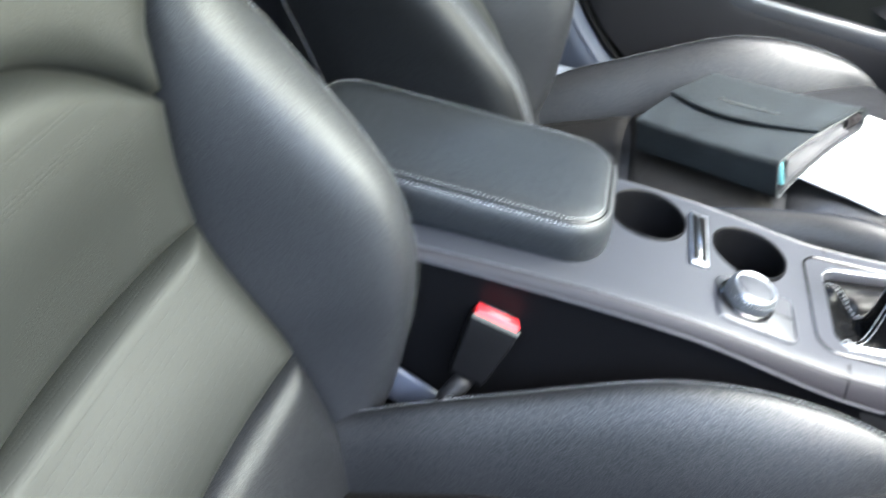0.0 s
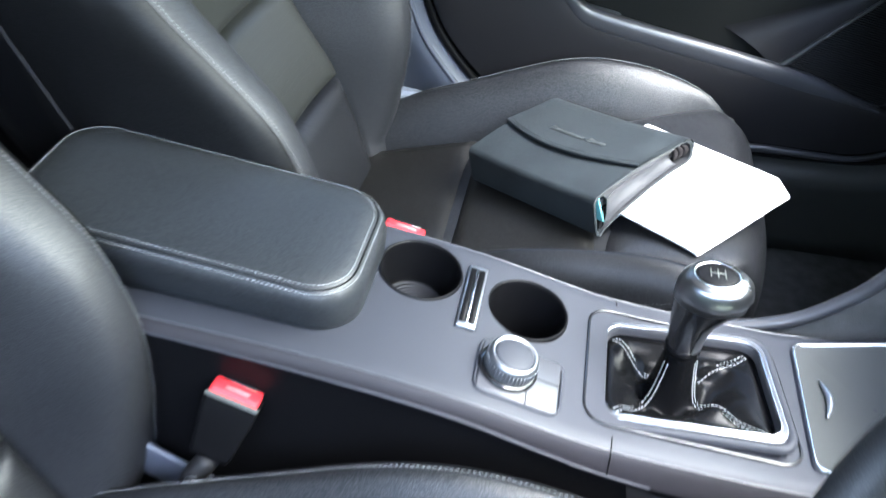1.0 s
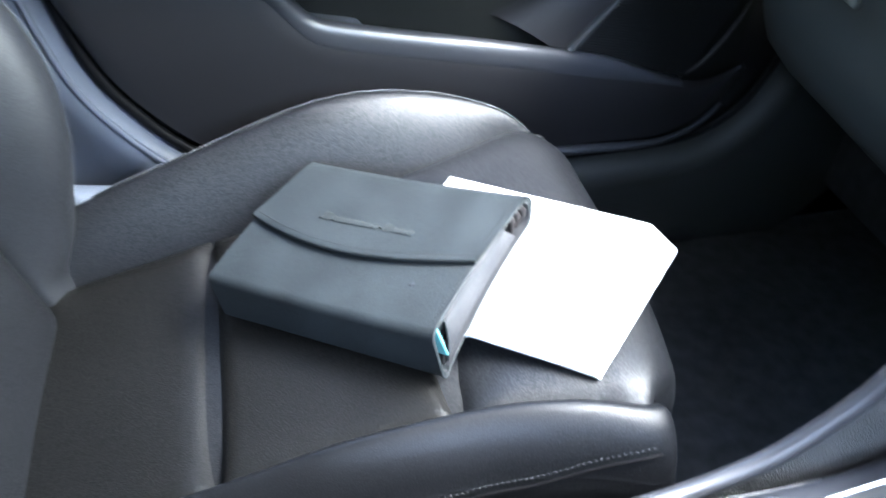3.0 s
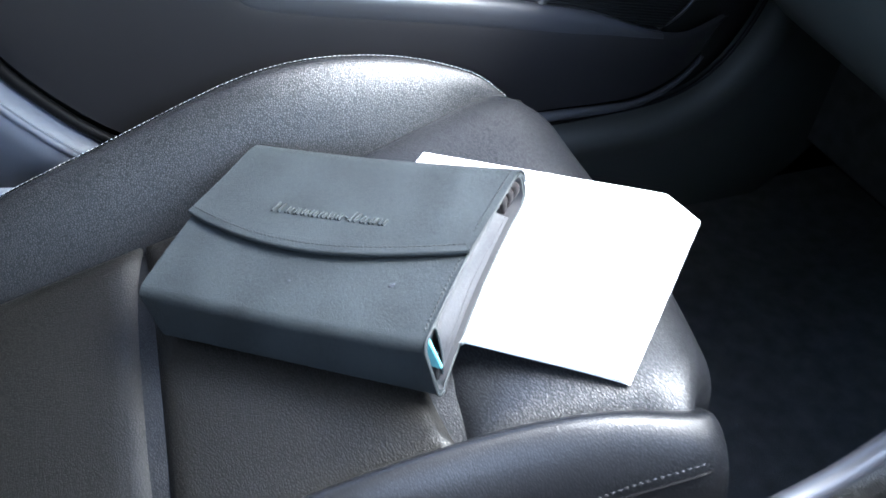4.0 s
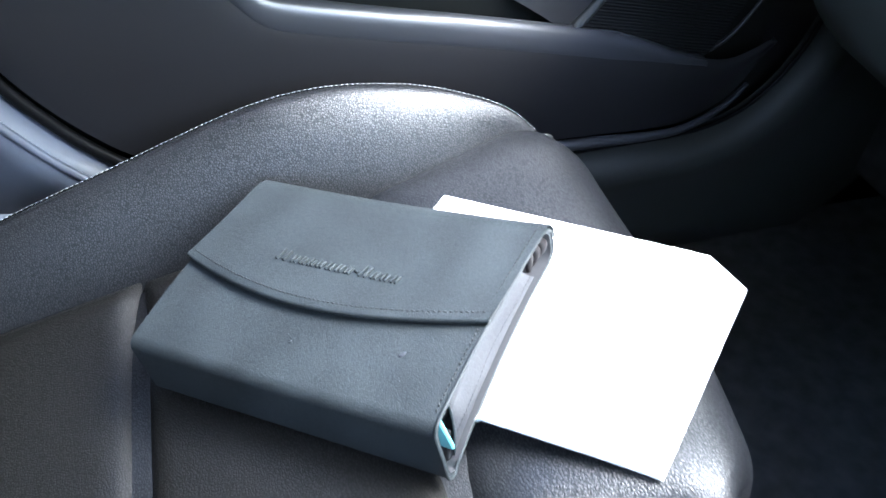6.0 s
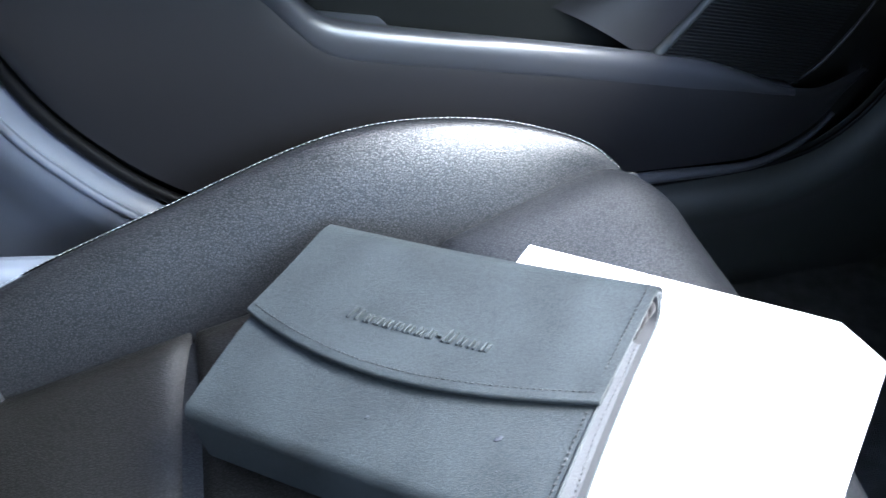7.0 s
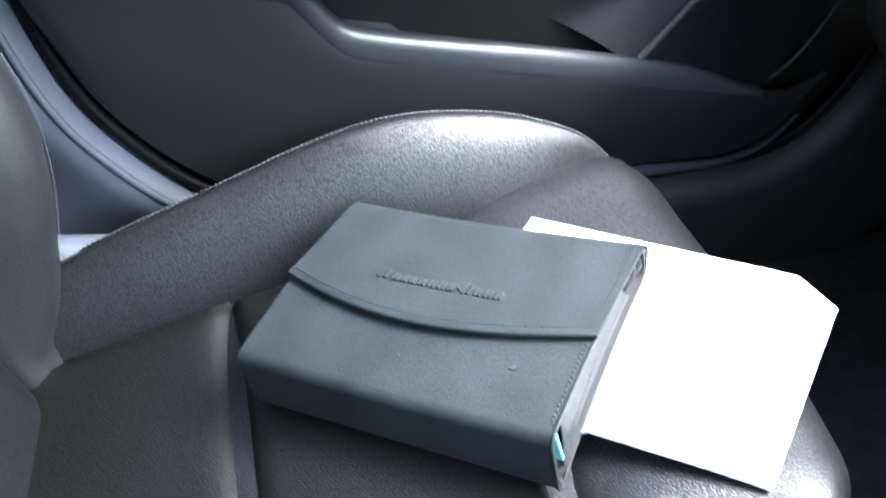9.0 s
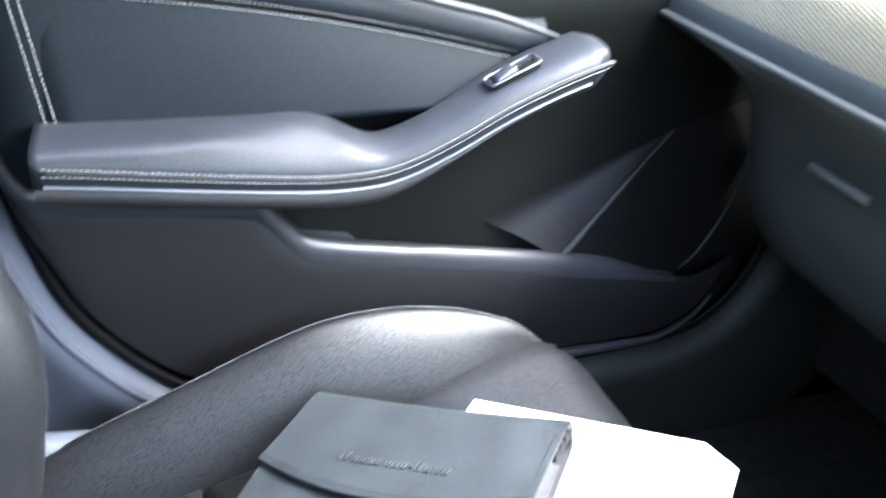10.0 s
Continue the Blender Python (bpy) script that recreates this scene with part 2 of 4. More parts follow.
def pad(fn, nu, nv, puff=0.004, sink=0.014, edge=0.10, away=None):
    """An upholstered panel over fn(u, v): soft in the middle, drawn in at its seams. The edge is a share of the panel."""
    rows = []
    for i in range(nu):
        row = []
        for j in range(nv):
            u, v = i / (nu - 1), j / (nv - 1)
            e = 1e-3
            p = np.array(fn(u, v))
            du = np.array(fn(min(u + e, 1), v)) - np.array(fn(max(u - e, 0), v))
            dv = np.array(fn(u, min(v + e, 1))) - np.array(fn(u, max(v - e, 0)))
            nrm = np.cross(du, dv)
            nrm /= np.linalg.norm(nrm) + 1e-12
            if away is not None and nrm @ np.array(away) < 0:
                nrm = -nrm
            d = min(u, 1 - u, v, 1 - v)
            k = min(d / edge, 1.0)
            h = -sink * (1 - math.sqrt(max(0.0, 1 - (1 - k) ** 2))) + puff * 16 * u * (1 - u) * v * (1 - v)
            row.append(tuple(p + nrm * h))
        rows.append(row)
    return surf(rows)


def tube_into(bm, pts, r, sides=6, caps=True):
    rings = []
    m = len(pts)
    up = None
    for i in range(m):
        a, b = Vector(pts[max(i - 1, 0)]), Vector(pts[min(i + 1, m - 1)])
        d = (b - a).normalized()
        if up is None:
            up = Vector((0, 0, 1)) if abs(d.z) < 0.9 else Vector((1, 0, 0))
        s = d.cross(up).normalized()
        up = s.cross(d).normalized()
        rr = r[i] if isinstance(r, (list, tuple)) else r
        rings.append([bm.verts.new(Vector(pts[i]) + (s * math.cos(k * math.tau / sides) + up * math.sin(k * math.tau / sides)) * rr) for k in range(sides)])
    for i in range(m - 1):
        for k in range(sides):
            bm.faces.new([rings[i][k], rings[i + 1][k], rings[i + 1][(k + 1) % sides], rings[i][(k + 1) % sides]])
    if caps:
        bm.faces.new(rings[0])
        bm.faces.new(rings[-1])
    return bm


def tube(pts, r, sides=8, caps=True):
    return tube_into(bmesh.new(), pts, r, sides, caps)


def stitches(pts, step=0.0045, share=0.62, r=0.0005):
    """A row of thread dashes along a line."""
    bm = bmesh.new()
    p = [Vector(q) for q in pts]
    lens = [0.0]
    for a, b in zip(p, p[1:]):
        lens.append(lens[-1] + (b - a).length)
    def at(s):
        for i in range(len(p) - 1):
            if lens[i + 1] >= s:
                return p[i].lerp(p[i + 1], (s - lens[i]) / max(lens[i + 1] - lens[i], 1e-9))
        return p[-1]
    s = 0.0
    while s + step * share < lens[-1]:
        tube_into(bm, [at(s), at(s + step * share * 0.5), at(s + step * share)], [r * 0.5, r, r * 0.5], 4)
        s += step
    return bm


def rbox(size, bevel, segments=3, m=None):
    bm = bmesh.new()
    bmesh.ops.create_cube(bm, size=1)
    bmesh.ops.scale(bm, vec=size, verts=bm.verts)
    if bevel:
        bmesh.ops.bevel(bm, geom=bm.edges[:], offset=bevel, segments=segments, profile=0.6, affect="EDGES")
    if m is not None:
        bmesh.ops.transform(bm, matrix=m, verts=bm.verts)
    return bm


def disc_loft(profile, sides=32, m=None, scale_y=1.0):
    """A turned shape from (radius, height) rows."""
    rows = [[(r * math.cos(k * math.tau / sides), r * scale_y * math.sin(k * math.tau / sides), z) for k in range(sides)] for r, z in profile]
    bm = surf(rows, close_v=True, cap=True)
    if m is not None:
        bmesh.ops.transform(bm, matrix=m, verts=bm.verts)
    return bm


def rounded_loop(x0, x1, y0, y1, r, n=6, skew=0.0):
    """Points round a rectangle with round corners."""
    out = []
    for cx, cy, a in ((x1 - r, y1 - r, 0), (x0 + r, y1 - r, 90), (x0 + r, y0 + r, 180), (x1 - r, y0 + r, 270)):
        for k in range(n + 1):
            w = radians(a + 90 * k / n)
            y = cy + r * math.sin(w)
            out.append((cx + r * math.cos(w) + skew * (y1 - y) / (y1 - y0) * (1 if a in (0, 270) else 0), y))
    return out


def cut(ob, cutters):
    """Take the cutters' shapes out of a mesh for good."""
    for c in cutters:
        md = ob.modifiers.new("cut", "BOOLEAN")
        md.operation, md.object, md.solver = "DIFFERENCE", c, "EXACT"
    dg = bpy.context.evaluated_depsgraph_get()
    me = bpy.data.meshes.new_from_object(ob.evaluated_get(dg))
    ob.modifiers.clear()
    ob.data = me
    for c in cutters:
        bpy.data.objects.remove(c)
    return ob


def band(one, two):
    """Two rows of thread dashes along two lines."""
    bm = stitches(one, 0.0048, 0.88, 0.00055)
    other = stitches(two, 0.0048, 0.88, 0.00055)
    me = bpy.data.meshes.new("thread_row")
    other.to_mesh(me)
    other.free()
    bm.from_mesh(me)
    bpy.data.meshes.remove(me)
    return bm



# ---- car shell ----
def slab(name, x0, x1, y0, y1, z0, z1, mat, bevel=0.0, label="", category="", parent=None):
    bm = rbox((x1 - x0, y1 - y0, z1 - z0), bevel, 3, pose((x0 + x1) / 2, (y0 + y1) / 2, (z0 + z1) / 2))
    ob = link_mesh(name, bm, mat, bevel > 0)
    if parent is None:
        tagged(ob, label, category, kind="structure")
    ob.parent = parent
    return ob


def build_shell():
    g = bmesh.new()
    bmesh.ops.create_grid(g, x_segments=2, y_segments=2, size=400)
    bmesh.ops.translate(g, vec=(0, 0, -0.32), verts=g.verts)
    tagged(link_mesh("ground", g, M_GROUND, False), "dull green-grey ground outside the car", "ground", kind="structure")
    slab("backdrop", -7.0, 6.0, 2.6, 2.8, -0.32, 2.6, M_HEDGE, 0, "dull green bank beside the parked car", "backdrop")
    slab("backdrop", -7.0, 6.0, -2.8, -2.6, -0.32, 1.6, M_HEDGE, 0, "dull green bank on the driver's side of the car", "backdrop")
    slab("floor", -1.5, 0.95, -0.80, 0.86, -0.06, 0.0, M_CARPET, 0, "black carpeted car floor", "floor")
    slab("ceiling", -1.50, 0.23, -0.66, 0.66, 1.17, 1.22, M_ROOF, 0.02, "dark fabric headliner of the car", "ceiling")
    slab("wall_front", 0.90, 0.96, -0.80, 0.86, 0.0, 0.80, M_DARK, 0, "dark firewall ahead of the footwells", "wall")
    slab("wall_back", -1.52, -1.46, -0.80, 0.86, 0.0, 1.18, M_DARK, 0, "dark rear bulkhead of the cabin", "wall")
    slab("wall_left", -1.46, -0.47, 0.80, 0.86, 0.0, 1.18, M_DARK, 0, "dark rear door lining", "wall")
    slab("wall_right", -1.46, -0.62, -0.86, -0.80, -0.06, 1.18, M_DARK, 0, "dark rear door lining on the near side", "wall")
    slab("wall_side_front", 0.50, 0.92, 0.80, 0.86, 0.0, 0.82, M_DARK, 0, "dark kick panel beside the footwell", "wall")
    slab("sill", -0.47, 0.95, 0.80, 0.86, -0.06, 0.22, M_KICK, 0, "dark door sill", "wall")
    for s, y in (("near", -0.80), ("far", 0.80)):
        for x0, z0, x1, z1 in ((-0.60, 0.0, -0.54, 1.19), (0.95, 0.78, 0.20, 1.19), (-1.46, 0.80, -1.20, 1.19)):
            k = -0.14 if y > 0 else 0.14
            bm = tube([(x0, y, z0), ((x0 + x1) / 2, y + k * 0.35, (z0 + z1) / 2), (x1, y + k, z1)], 0.04, 10)
            tagged(link_mesh("pillar_trim", bm, M_TRIM), "grey plastic roof pillar lining", "trim", kind="structure")


build_shell()

# ---- seats ----
SEAT_Y, BACK_Y = 0.392, 0.358
cush = crom([(-0.43, 0.225), (-0.37, 0.243), (-0.20, 0.290), (-0.10, 0.317), (0.0, 0.349), (0.08, 0.371), (0.135, 0.380), (0.175, 0.375), (0.203, 0.352), (0.216, 0.31), (0.216, 0.22), (0.205, 0.12)], 200)
half_front = curve1([(-0.45, 0.155), (-0.2, 0.163), (0.0, 0.166), (0.08, 0.178), (0.145, 0.195), (0.165, 0.192), (0.19, 0.184), (0.25, 0.176)])
ridge_z = curve1([(-0.42, 0.285), (-0.36, 0.305), (-0.29, 0.335), (-0.2, 0.368), (-0.1, 0.405), (-0.05, 0.417), (0.0, 0.420), (0.06, 0.414), (0.11, 0.402), (0.145, 0.388), (0.172, 0.365)])
ridge_q = curve1([(-0.42, 0.205), (-0.29, 0.213), (-0.1, 0.224), (0.05, 0.222), (0.11, 0.214), (0.172, 0.198)])
crease_z = curve1([(-0.42, 0.215), (-0.37, 0.228), (-0.2, 0.272), (-0.13, 0.293), (0.0, 0.333), (0.08, 0.362), (0.15, 0.372), (0.172, 0.362)])
back_x = curve1([(0.18, -0.345), (0.25, -0.365), (0.40, -0.414), (0.51, -0.477), (0.58, -0.492), (0.66, -0.492), (0.75, -0.500), (0.85, -0.528), (0.95, -0.575)])
front_x = curve1([(0.18, -0.385), (0.22, -0.368), (0.30, -0.338), (0.37, -0.325), (0.41, -0.319), (0.476, -0.317), (0.535, -0.331), (0.573, -0.351), (0.62, -0.393), (0.66, -0.433), (0.70, -0.466), (0.76, -0.482), (0.80, -0.498)])


def cushion_point(i0, i1, widen=1.0):
    def fn(u, v):
        f = i0 + u * (i1 - i0)
        i = min(int(f), len(cush) - 2)
        x, z = cush[i] + (cush[i + 1] - cush[i]) * (f - i)
        h = half_front(x) * widen
        q = (2 * v - 1) * h
        if x > 0.11 and q < 0:
            x -= 0.026 * (q / h) ** 2 * min(1.0, (x - 0.11) / 0.09)
        return (x, SEAT_Y + q, z + 0.012 * (q / h) ** 4 - 0.004)
    return fn


def index_at(x):
    return next(i for i, p in enumerate(cush) if p[0] >= x)


low_z = curve1([(-0.43, 0.250), (-0.3, 0.290), (-0.16, 0.336), (-0.1, 0.355), (0.0, 0.372), (0.07, 0.380), (0.13, 0.377), (0.172, 0.368)])


def low_section(x, side):
    """The worn, flatter bolster on the console side: a round roll with its seam low on the outside."""
    qc, zc = half_front(x) - 0.004, crease_z(x) - 0.008
    zt = max(low_z(x), zc + 0.012)
    pts = [(qc - 0.016, zc - 0.030), (qc - 0.006, zc - 0.004), (qc + 0.004, zc + 0.6 * (zt - zc)), (qc + 0.014, zt), (qc + 0.029, zt - 0.008), (qc + 0.042, zt - 0.026), (qc + 0.049, zt - 0.046), (qc + 0.0505, zt - 0.052),
           (qc + 0.053, zt - 0.08), (qc + 0.046, 0.18), (qc + 0.02, 0.12)]
    return [(x, SEAT_Y + side * q, z) for q, z in crom(pts, 44)]


def bolster_section(x, side):
    qc, zc, qr, zr = half_front(x) - 0.004, crease_z(x) - 0.012, ridge_q(x), ridge_z(x)
    w, h = qr - qc, zr - zc
    pts = [(qc, zc - 0.03), (qc, zc), (qc + 0.20 * w, zc + 0.40 * h), (qc + 0.50 * w, zc + 0.76 * h), (qc + 0.80 * w, zc + 0.96 * h), (qr, zr),
           (qr + 0.006, zr - 0.008), (qr + 0.016, zr - 0.04), (qr + 0.018, 0.26), (qr + 0.004, 0.17), (qr - 0.03, 0.12)]
    return [(x, SEAT_Y + side * q, z) for q, z in crom(pts, 44)]


def back_section(z, side):
    xb, xf = back_x(z), front_x(z)
    d = max(xf - xb, 0.02)
    lean = 0.30
    grow = min(1.0, max(0.0, (0.80 - z) / 0.12))
    q0 = 0.164 + 0.014 * min(1.0, max(0.0, (z - 0.45) / 0.2))
    w = 0.035 + 0.054 * grow
    pts = [(xb - 0.04, q0), (xb - 0.004, q0 + 0.001), (xb + 0.35 * d, q0 + 0.10 * w), (xb + 0.75 * d, q0 + 0.24 * w), (xb + 0.95 * d, q0 + 0.43 * w), (xf, q0 + 0.67 * w),
           (xf - 0.004, q0 + 0.92 * w), (xf - 0.022, q0 + 1.08 * w), (xf - 0.055, q0 + 1.14 * w), (xb - 0.03, q0 + 1.15 * w), (xb - 0.10, q0 + 1.10 * w)]
    return [(x, BACK_Y + side * q, z - lean * (x - xb) * 0.35) for x, q in crom(pts, 36)]


def build_seat(label, worn):
    seat = thing("front_seat", label, "car seat", (-0.1, SEAT_Y, 0.0), "front seats")
    a, b, c = index_at(-0.205), index_at(-0.012), len(cush) - 1
    up = (0, 0, 1)
    part("rear_cushion_panel", pad(cushion_point(0, a), 34, 30, 0.004, 0.016, 0.09, up), M_CENTRE, seat)
    part("centre_cushion_panel", pad(cushion_point(a, b), 36, 36, 0.005, 0.020, 0.10, up), M_CENTRE, seat)
    front = part("front_cushion_panel", pad(cushion_point(b, c), 54, 44, 0.004, 0.020, 0.11, (0.30, 0, 1)), M_SEAT, seat)
    rows = []
    for p in cush[:106:3]:
        h = half_front(p[0]) - 0.002
        rows.append([(p[0], SEAT_Y + q, z) for q, z in ((-h + 0.02, 0.12), (-h, p[1] - 0.05), (-h, p[1] - 0.018), (-h + 0.006, p[1] - 0.010), (h - 0.006, p[1] - 0.010), (h, p[1] - 0.018), (h, p[1] - 0.05), (h - 0.02, 0.12))])
    part("cushion_core", surf(rows, cap=True), M_SEAT, seat)
    for side in (1, -1):
        xs = [-0.43 + 0.602 * i / 60 for i in range(61)]
        low = worn and side < 0
        if low:
            xs = [-0.43 + 0.570 * i / 60 for i in range(61)]
        rows = [low_section(x, side) if low else bolster_section(x, side) for x in xs]
        last = rows[-1]
        for k, (dx, sh) in enumerate(((0.008, 0.985), (0.013, 0.95), (0.015, 0.90))):
            mid = np.mean(np.array(last), axis=0)
            rows.append([tuple(mid + (np.array(p) - mid) * sh + np.array((dx, 0, 0))) for p in last])
        bol = part("cushion_bolster", surf(rows), M_BOLSTER if low else M_SEAT, seat)
        if low:
            line = []
            for x in xs[4:]:
                f = 30 - 12 * min(1.0, max(0.0, (x + 0.01) / 0.17))
                sec = low_section(x, side)
                p = Vector(sec[int(f)]).lerp(Vector(sec[int(f) + 1]), f - int(f))
                line.append((p[0], p[1] + side * 0.0006, p[2] + 0.0008))
        else:
            line = [(x, SEAT_Y + side * (ridge_q(x) + 0.002), ridge_z(x) + 0.0012) for x in xs[4:]]
        part("stitching", stitches(line, 0.0046, 0.60, 0.00032 if low else 0.0004), M_DARKTHREAD if low else M_THREAD, bol, "pale seam thread")
        if low:
            part("stitching", stitches([(p[0], p[1] + side * 0.0045, p[2] - 0.0055) for p in line], 0.0046, 0.55, 0.00032), M_DARKTHREAD, bol, "pale seam thread")
        if not low:
            # near-black tube along the seam, painting the shade of the crease
            crease = [(x, SEAT_Y + side * (half_front(x) - 0.0035), crease_z(x) - 0.0065) for x in xs[:-2]]
            part("crease", tube(crease, 0.0030, 6), M_SHADED, bol, "seam along the bolster with its crease shade coloured dark")
        part("piping", tube([(p[0], p[1] + side * 0.0045, p[2] - 0.004) for p in line], 0.0012, 6), M_SHADED, bol)
        zs = [0.19 + 0.61 * i / 60 for i in range(61)]
        bb = part("backrest_bolster", surf([back_section(z, side)[:22] for z in zs]), M_BACK, seat)
        part("side_panel", surf([back_section(z, side)[21:] for z in zs]), M_SIDE, seat, "dull black outer side of the backrest")
        line = [back_section(z, side)[21] for z in zs[6:-3]]
        part("seam", tube(line, 0.0008, 5), M_RUBBER, bb)
        part("stitching", stitches([(p[0] + 0.004, p[1] - side * 0.003, p[2]) for p in line], 0.0042, 0.60, 0.00032), M_DOORTHREAD, bb, "pale seam thread")
    for name, z0, z1, m in (("lower_back_panel", 0.19, 0.393, M_SEAT), ("lumbar_panel", 0.393, 0.53, M_PERFORATED), ("middle_back_panel", 0.53, 0.635, M_PERFORATED), ("shoulder_panel", 0.635, 0.93, M_PERFORATED)):
        def fn(u, v, z0=z0, z1=z1):
            arch = 0.09 * (1 - (2 * v - 1) ** 2)
            zl = z0 + (arch if z0 > 0.6 else 0)
            zh = z1 + (arch if 0.6 < z1 < 0.7 else 0)
            z = zl + u * (zh - zl)
            h = 0.166 + 0.065 * min(1.0, max(0.0, (z - 0.70) / 0.12))
            q = (2 * v - 1) * h
            return (back_x(z) + 0.016 * (q / h) ** 2 - 0.006, BACK_Y + q, z)
        part(name, pad(fn, 40, 40, 0.010, 0.026, 0.13, (1, 0, 0.3)), m, seat)
    shell = []
    for z in [0.17 + 0.78 * i / 24 for i in range(25)]:
        k = min(1.0, (0.98 - z) / 0.2)
        w = 0.235 + 0.01 * k
        xr = back_x(z) - 0.10 - 0.11 * min(1, max(0.2, (0.9 - z) / 0.25))
        shell.append([(x, BACK_Y + q, z) for x, q in crom([(back_x(z) - 0.03, w + 0.004), (xr + 0.05, w), (xr + 0.01, w - 0.025), (xr, 0), (xr + 0.01, -w + 0.025), (xr + 0.05, -w), (back_x(z) - 0.03, -w - 0.004)], 40)])
    sh = part("back_shell", surf(shell), M_DARK, seat, "dark plastic back shell")
    for side in (1, -1):
        pts = [(-0.548 - 0.437 * (z - 0.536), BACK_Y + side * (0.2825 - 0.25 * max(0.0, z - 0.66)), z) for z in [0.30 + 0.02 * i for i in range(26)]]
        part("shell_edge", tube(pts, 0.0008, 6), M_CONSOLE, sh, "grey edge bead of the back shell")
        part("recliner_cover", rbox((0.12, 0.03, 0.05), 0.012, 3, pose(-0.318, BACK_Y + side * 0.262, 0.298, 0, 8, 0)), M_PALE, seat, "pale grey plastic recliner cover")
    part("seat_base", rbox((0.56, 0.36, 0.16), 0.03, 3, pose(-0.09, SEAT_Y, 0.17, 0, -8, 0)), M_DARK, seat)
    for side in (1, -1):
        part("seat_rail", rbox((0.50, 0.04, 0.10), 0.006, 2, pose(-0.10, SEAT_Y + side * 0.17, 0.05)), M_DARK, seat)
    return settle(seat)


passenger = build_seat("black leather front passenger seat with side bolsters", True)
driver = build_seat("black leather driver's seat with side bolsters", False)
driver.matrix_basis = pose(-0.1 - 0.078, -0.388, 0.012) @ Matrix.Diagonal((1, -1, 1, 1))

def trim_strip():
    strip = part("side_trim", rbox((0.105, 0.006, 0.045), 0.0025, 2, pose(-0.392, -0.128, 0.298, 0, 33, 0)), M_TRIM, None, "pale plastic side trim of the seat base")
    strip.parent = driver
    strip.matrix_parent_inverse = driver.matrix_basis.inverted()


trim_strip()

# ---- rear bench, seen as dark forms between the front seats ----
bench = thing("rear_seat", "dark leather rear bench behind the front seats", "car seat", (-1.1, 0, 0))
part("seat_cushion", rbox((0.46, 1.3, 0.20), 0.05, 4, pose(-1.10, 0, 0.26, 0, -6, 0)), M_DARK, bench)
part("backrest", rbox((0.16, 1.3, 0.60), 0.05, 4, pose(-1.38, 0, 0.55, 0, -18, 0)), M_DARK, bench)
part("base", rbox((0.44, 1.28, 0.16), 0.01, 2, pose(-1.14, 0, 0.08)), M_DARK, bench)
settle(bench)


# ---- centre console ----
top_z = curve1([(-0.62, 0.490), (-0.42, 0.478), (-0.25, 0.462), (-0.13, 0.442), (-0.04, 0.419), (0.0, 0.410), (0.08, 0.402), (0.18, 0.397), (0.24, 0.403), (0.30, 0.425), (0.36, 0.47)])


edge_drop = curve1([(-0.62, 0.008), (-0.40, 0.011), (-0.25, 0.016), (-0.127, 0.018), (-0.026, 0.024), (0.06, 0.030), (0.2, 0.033), (0.4, 0.033)])


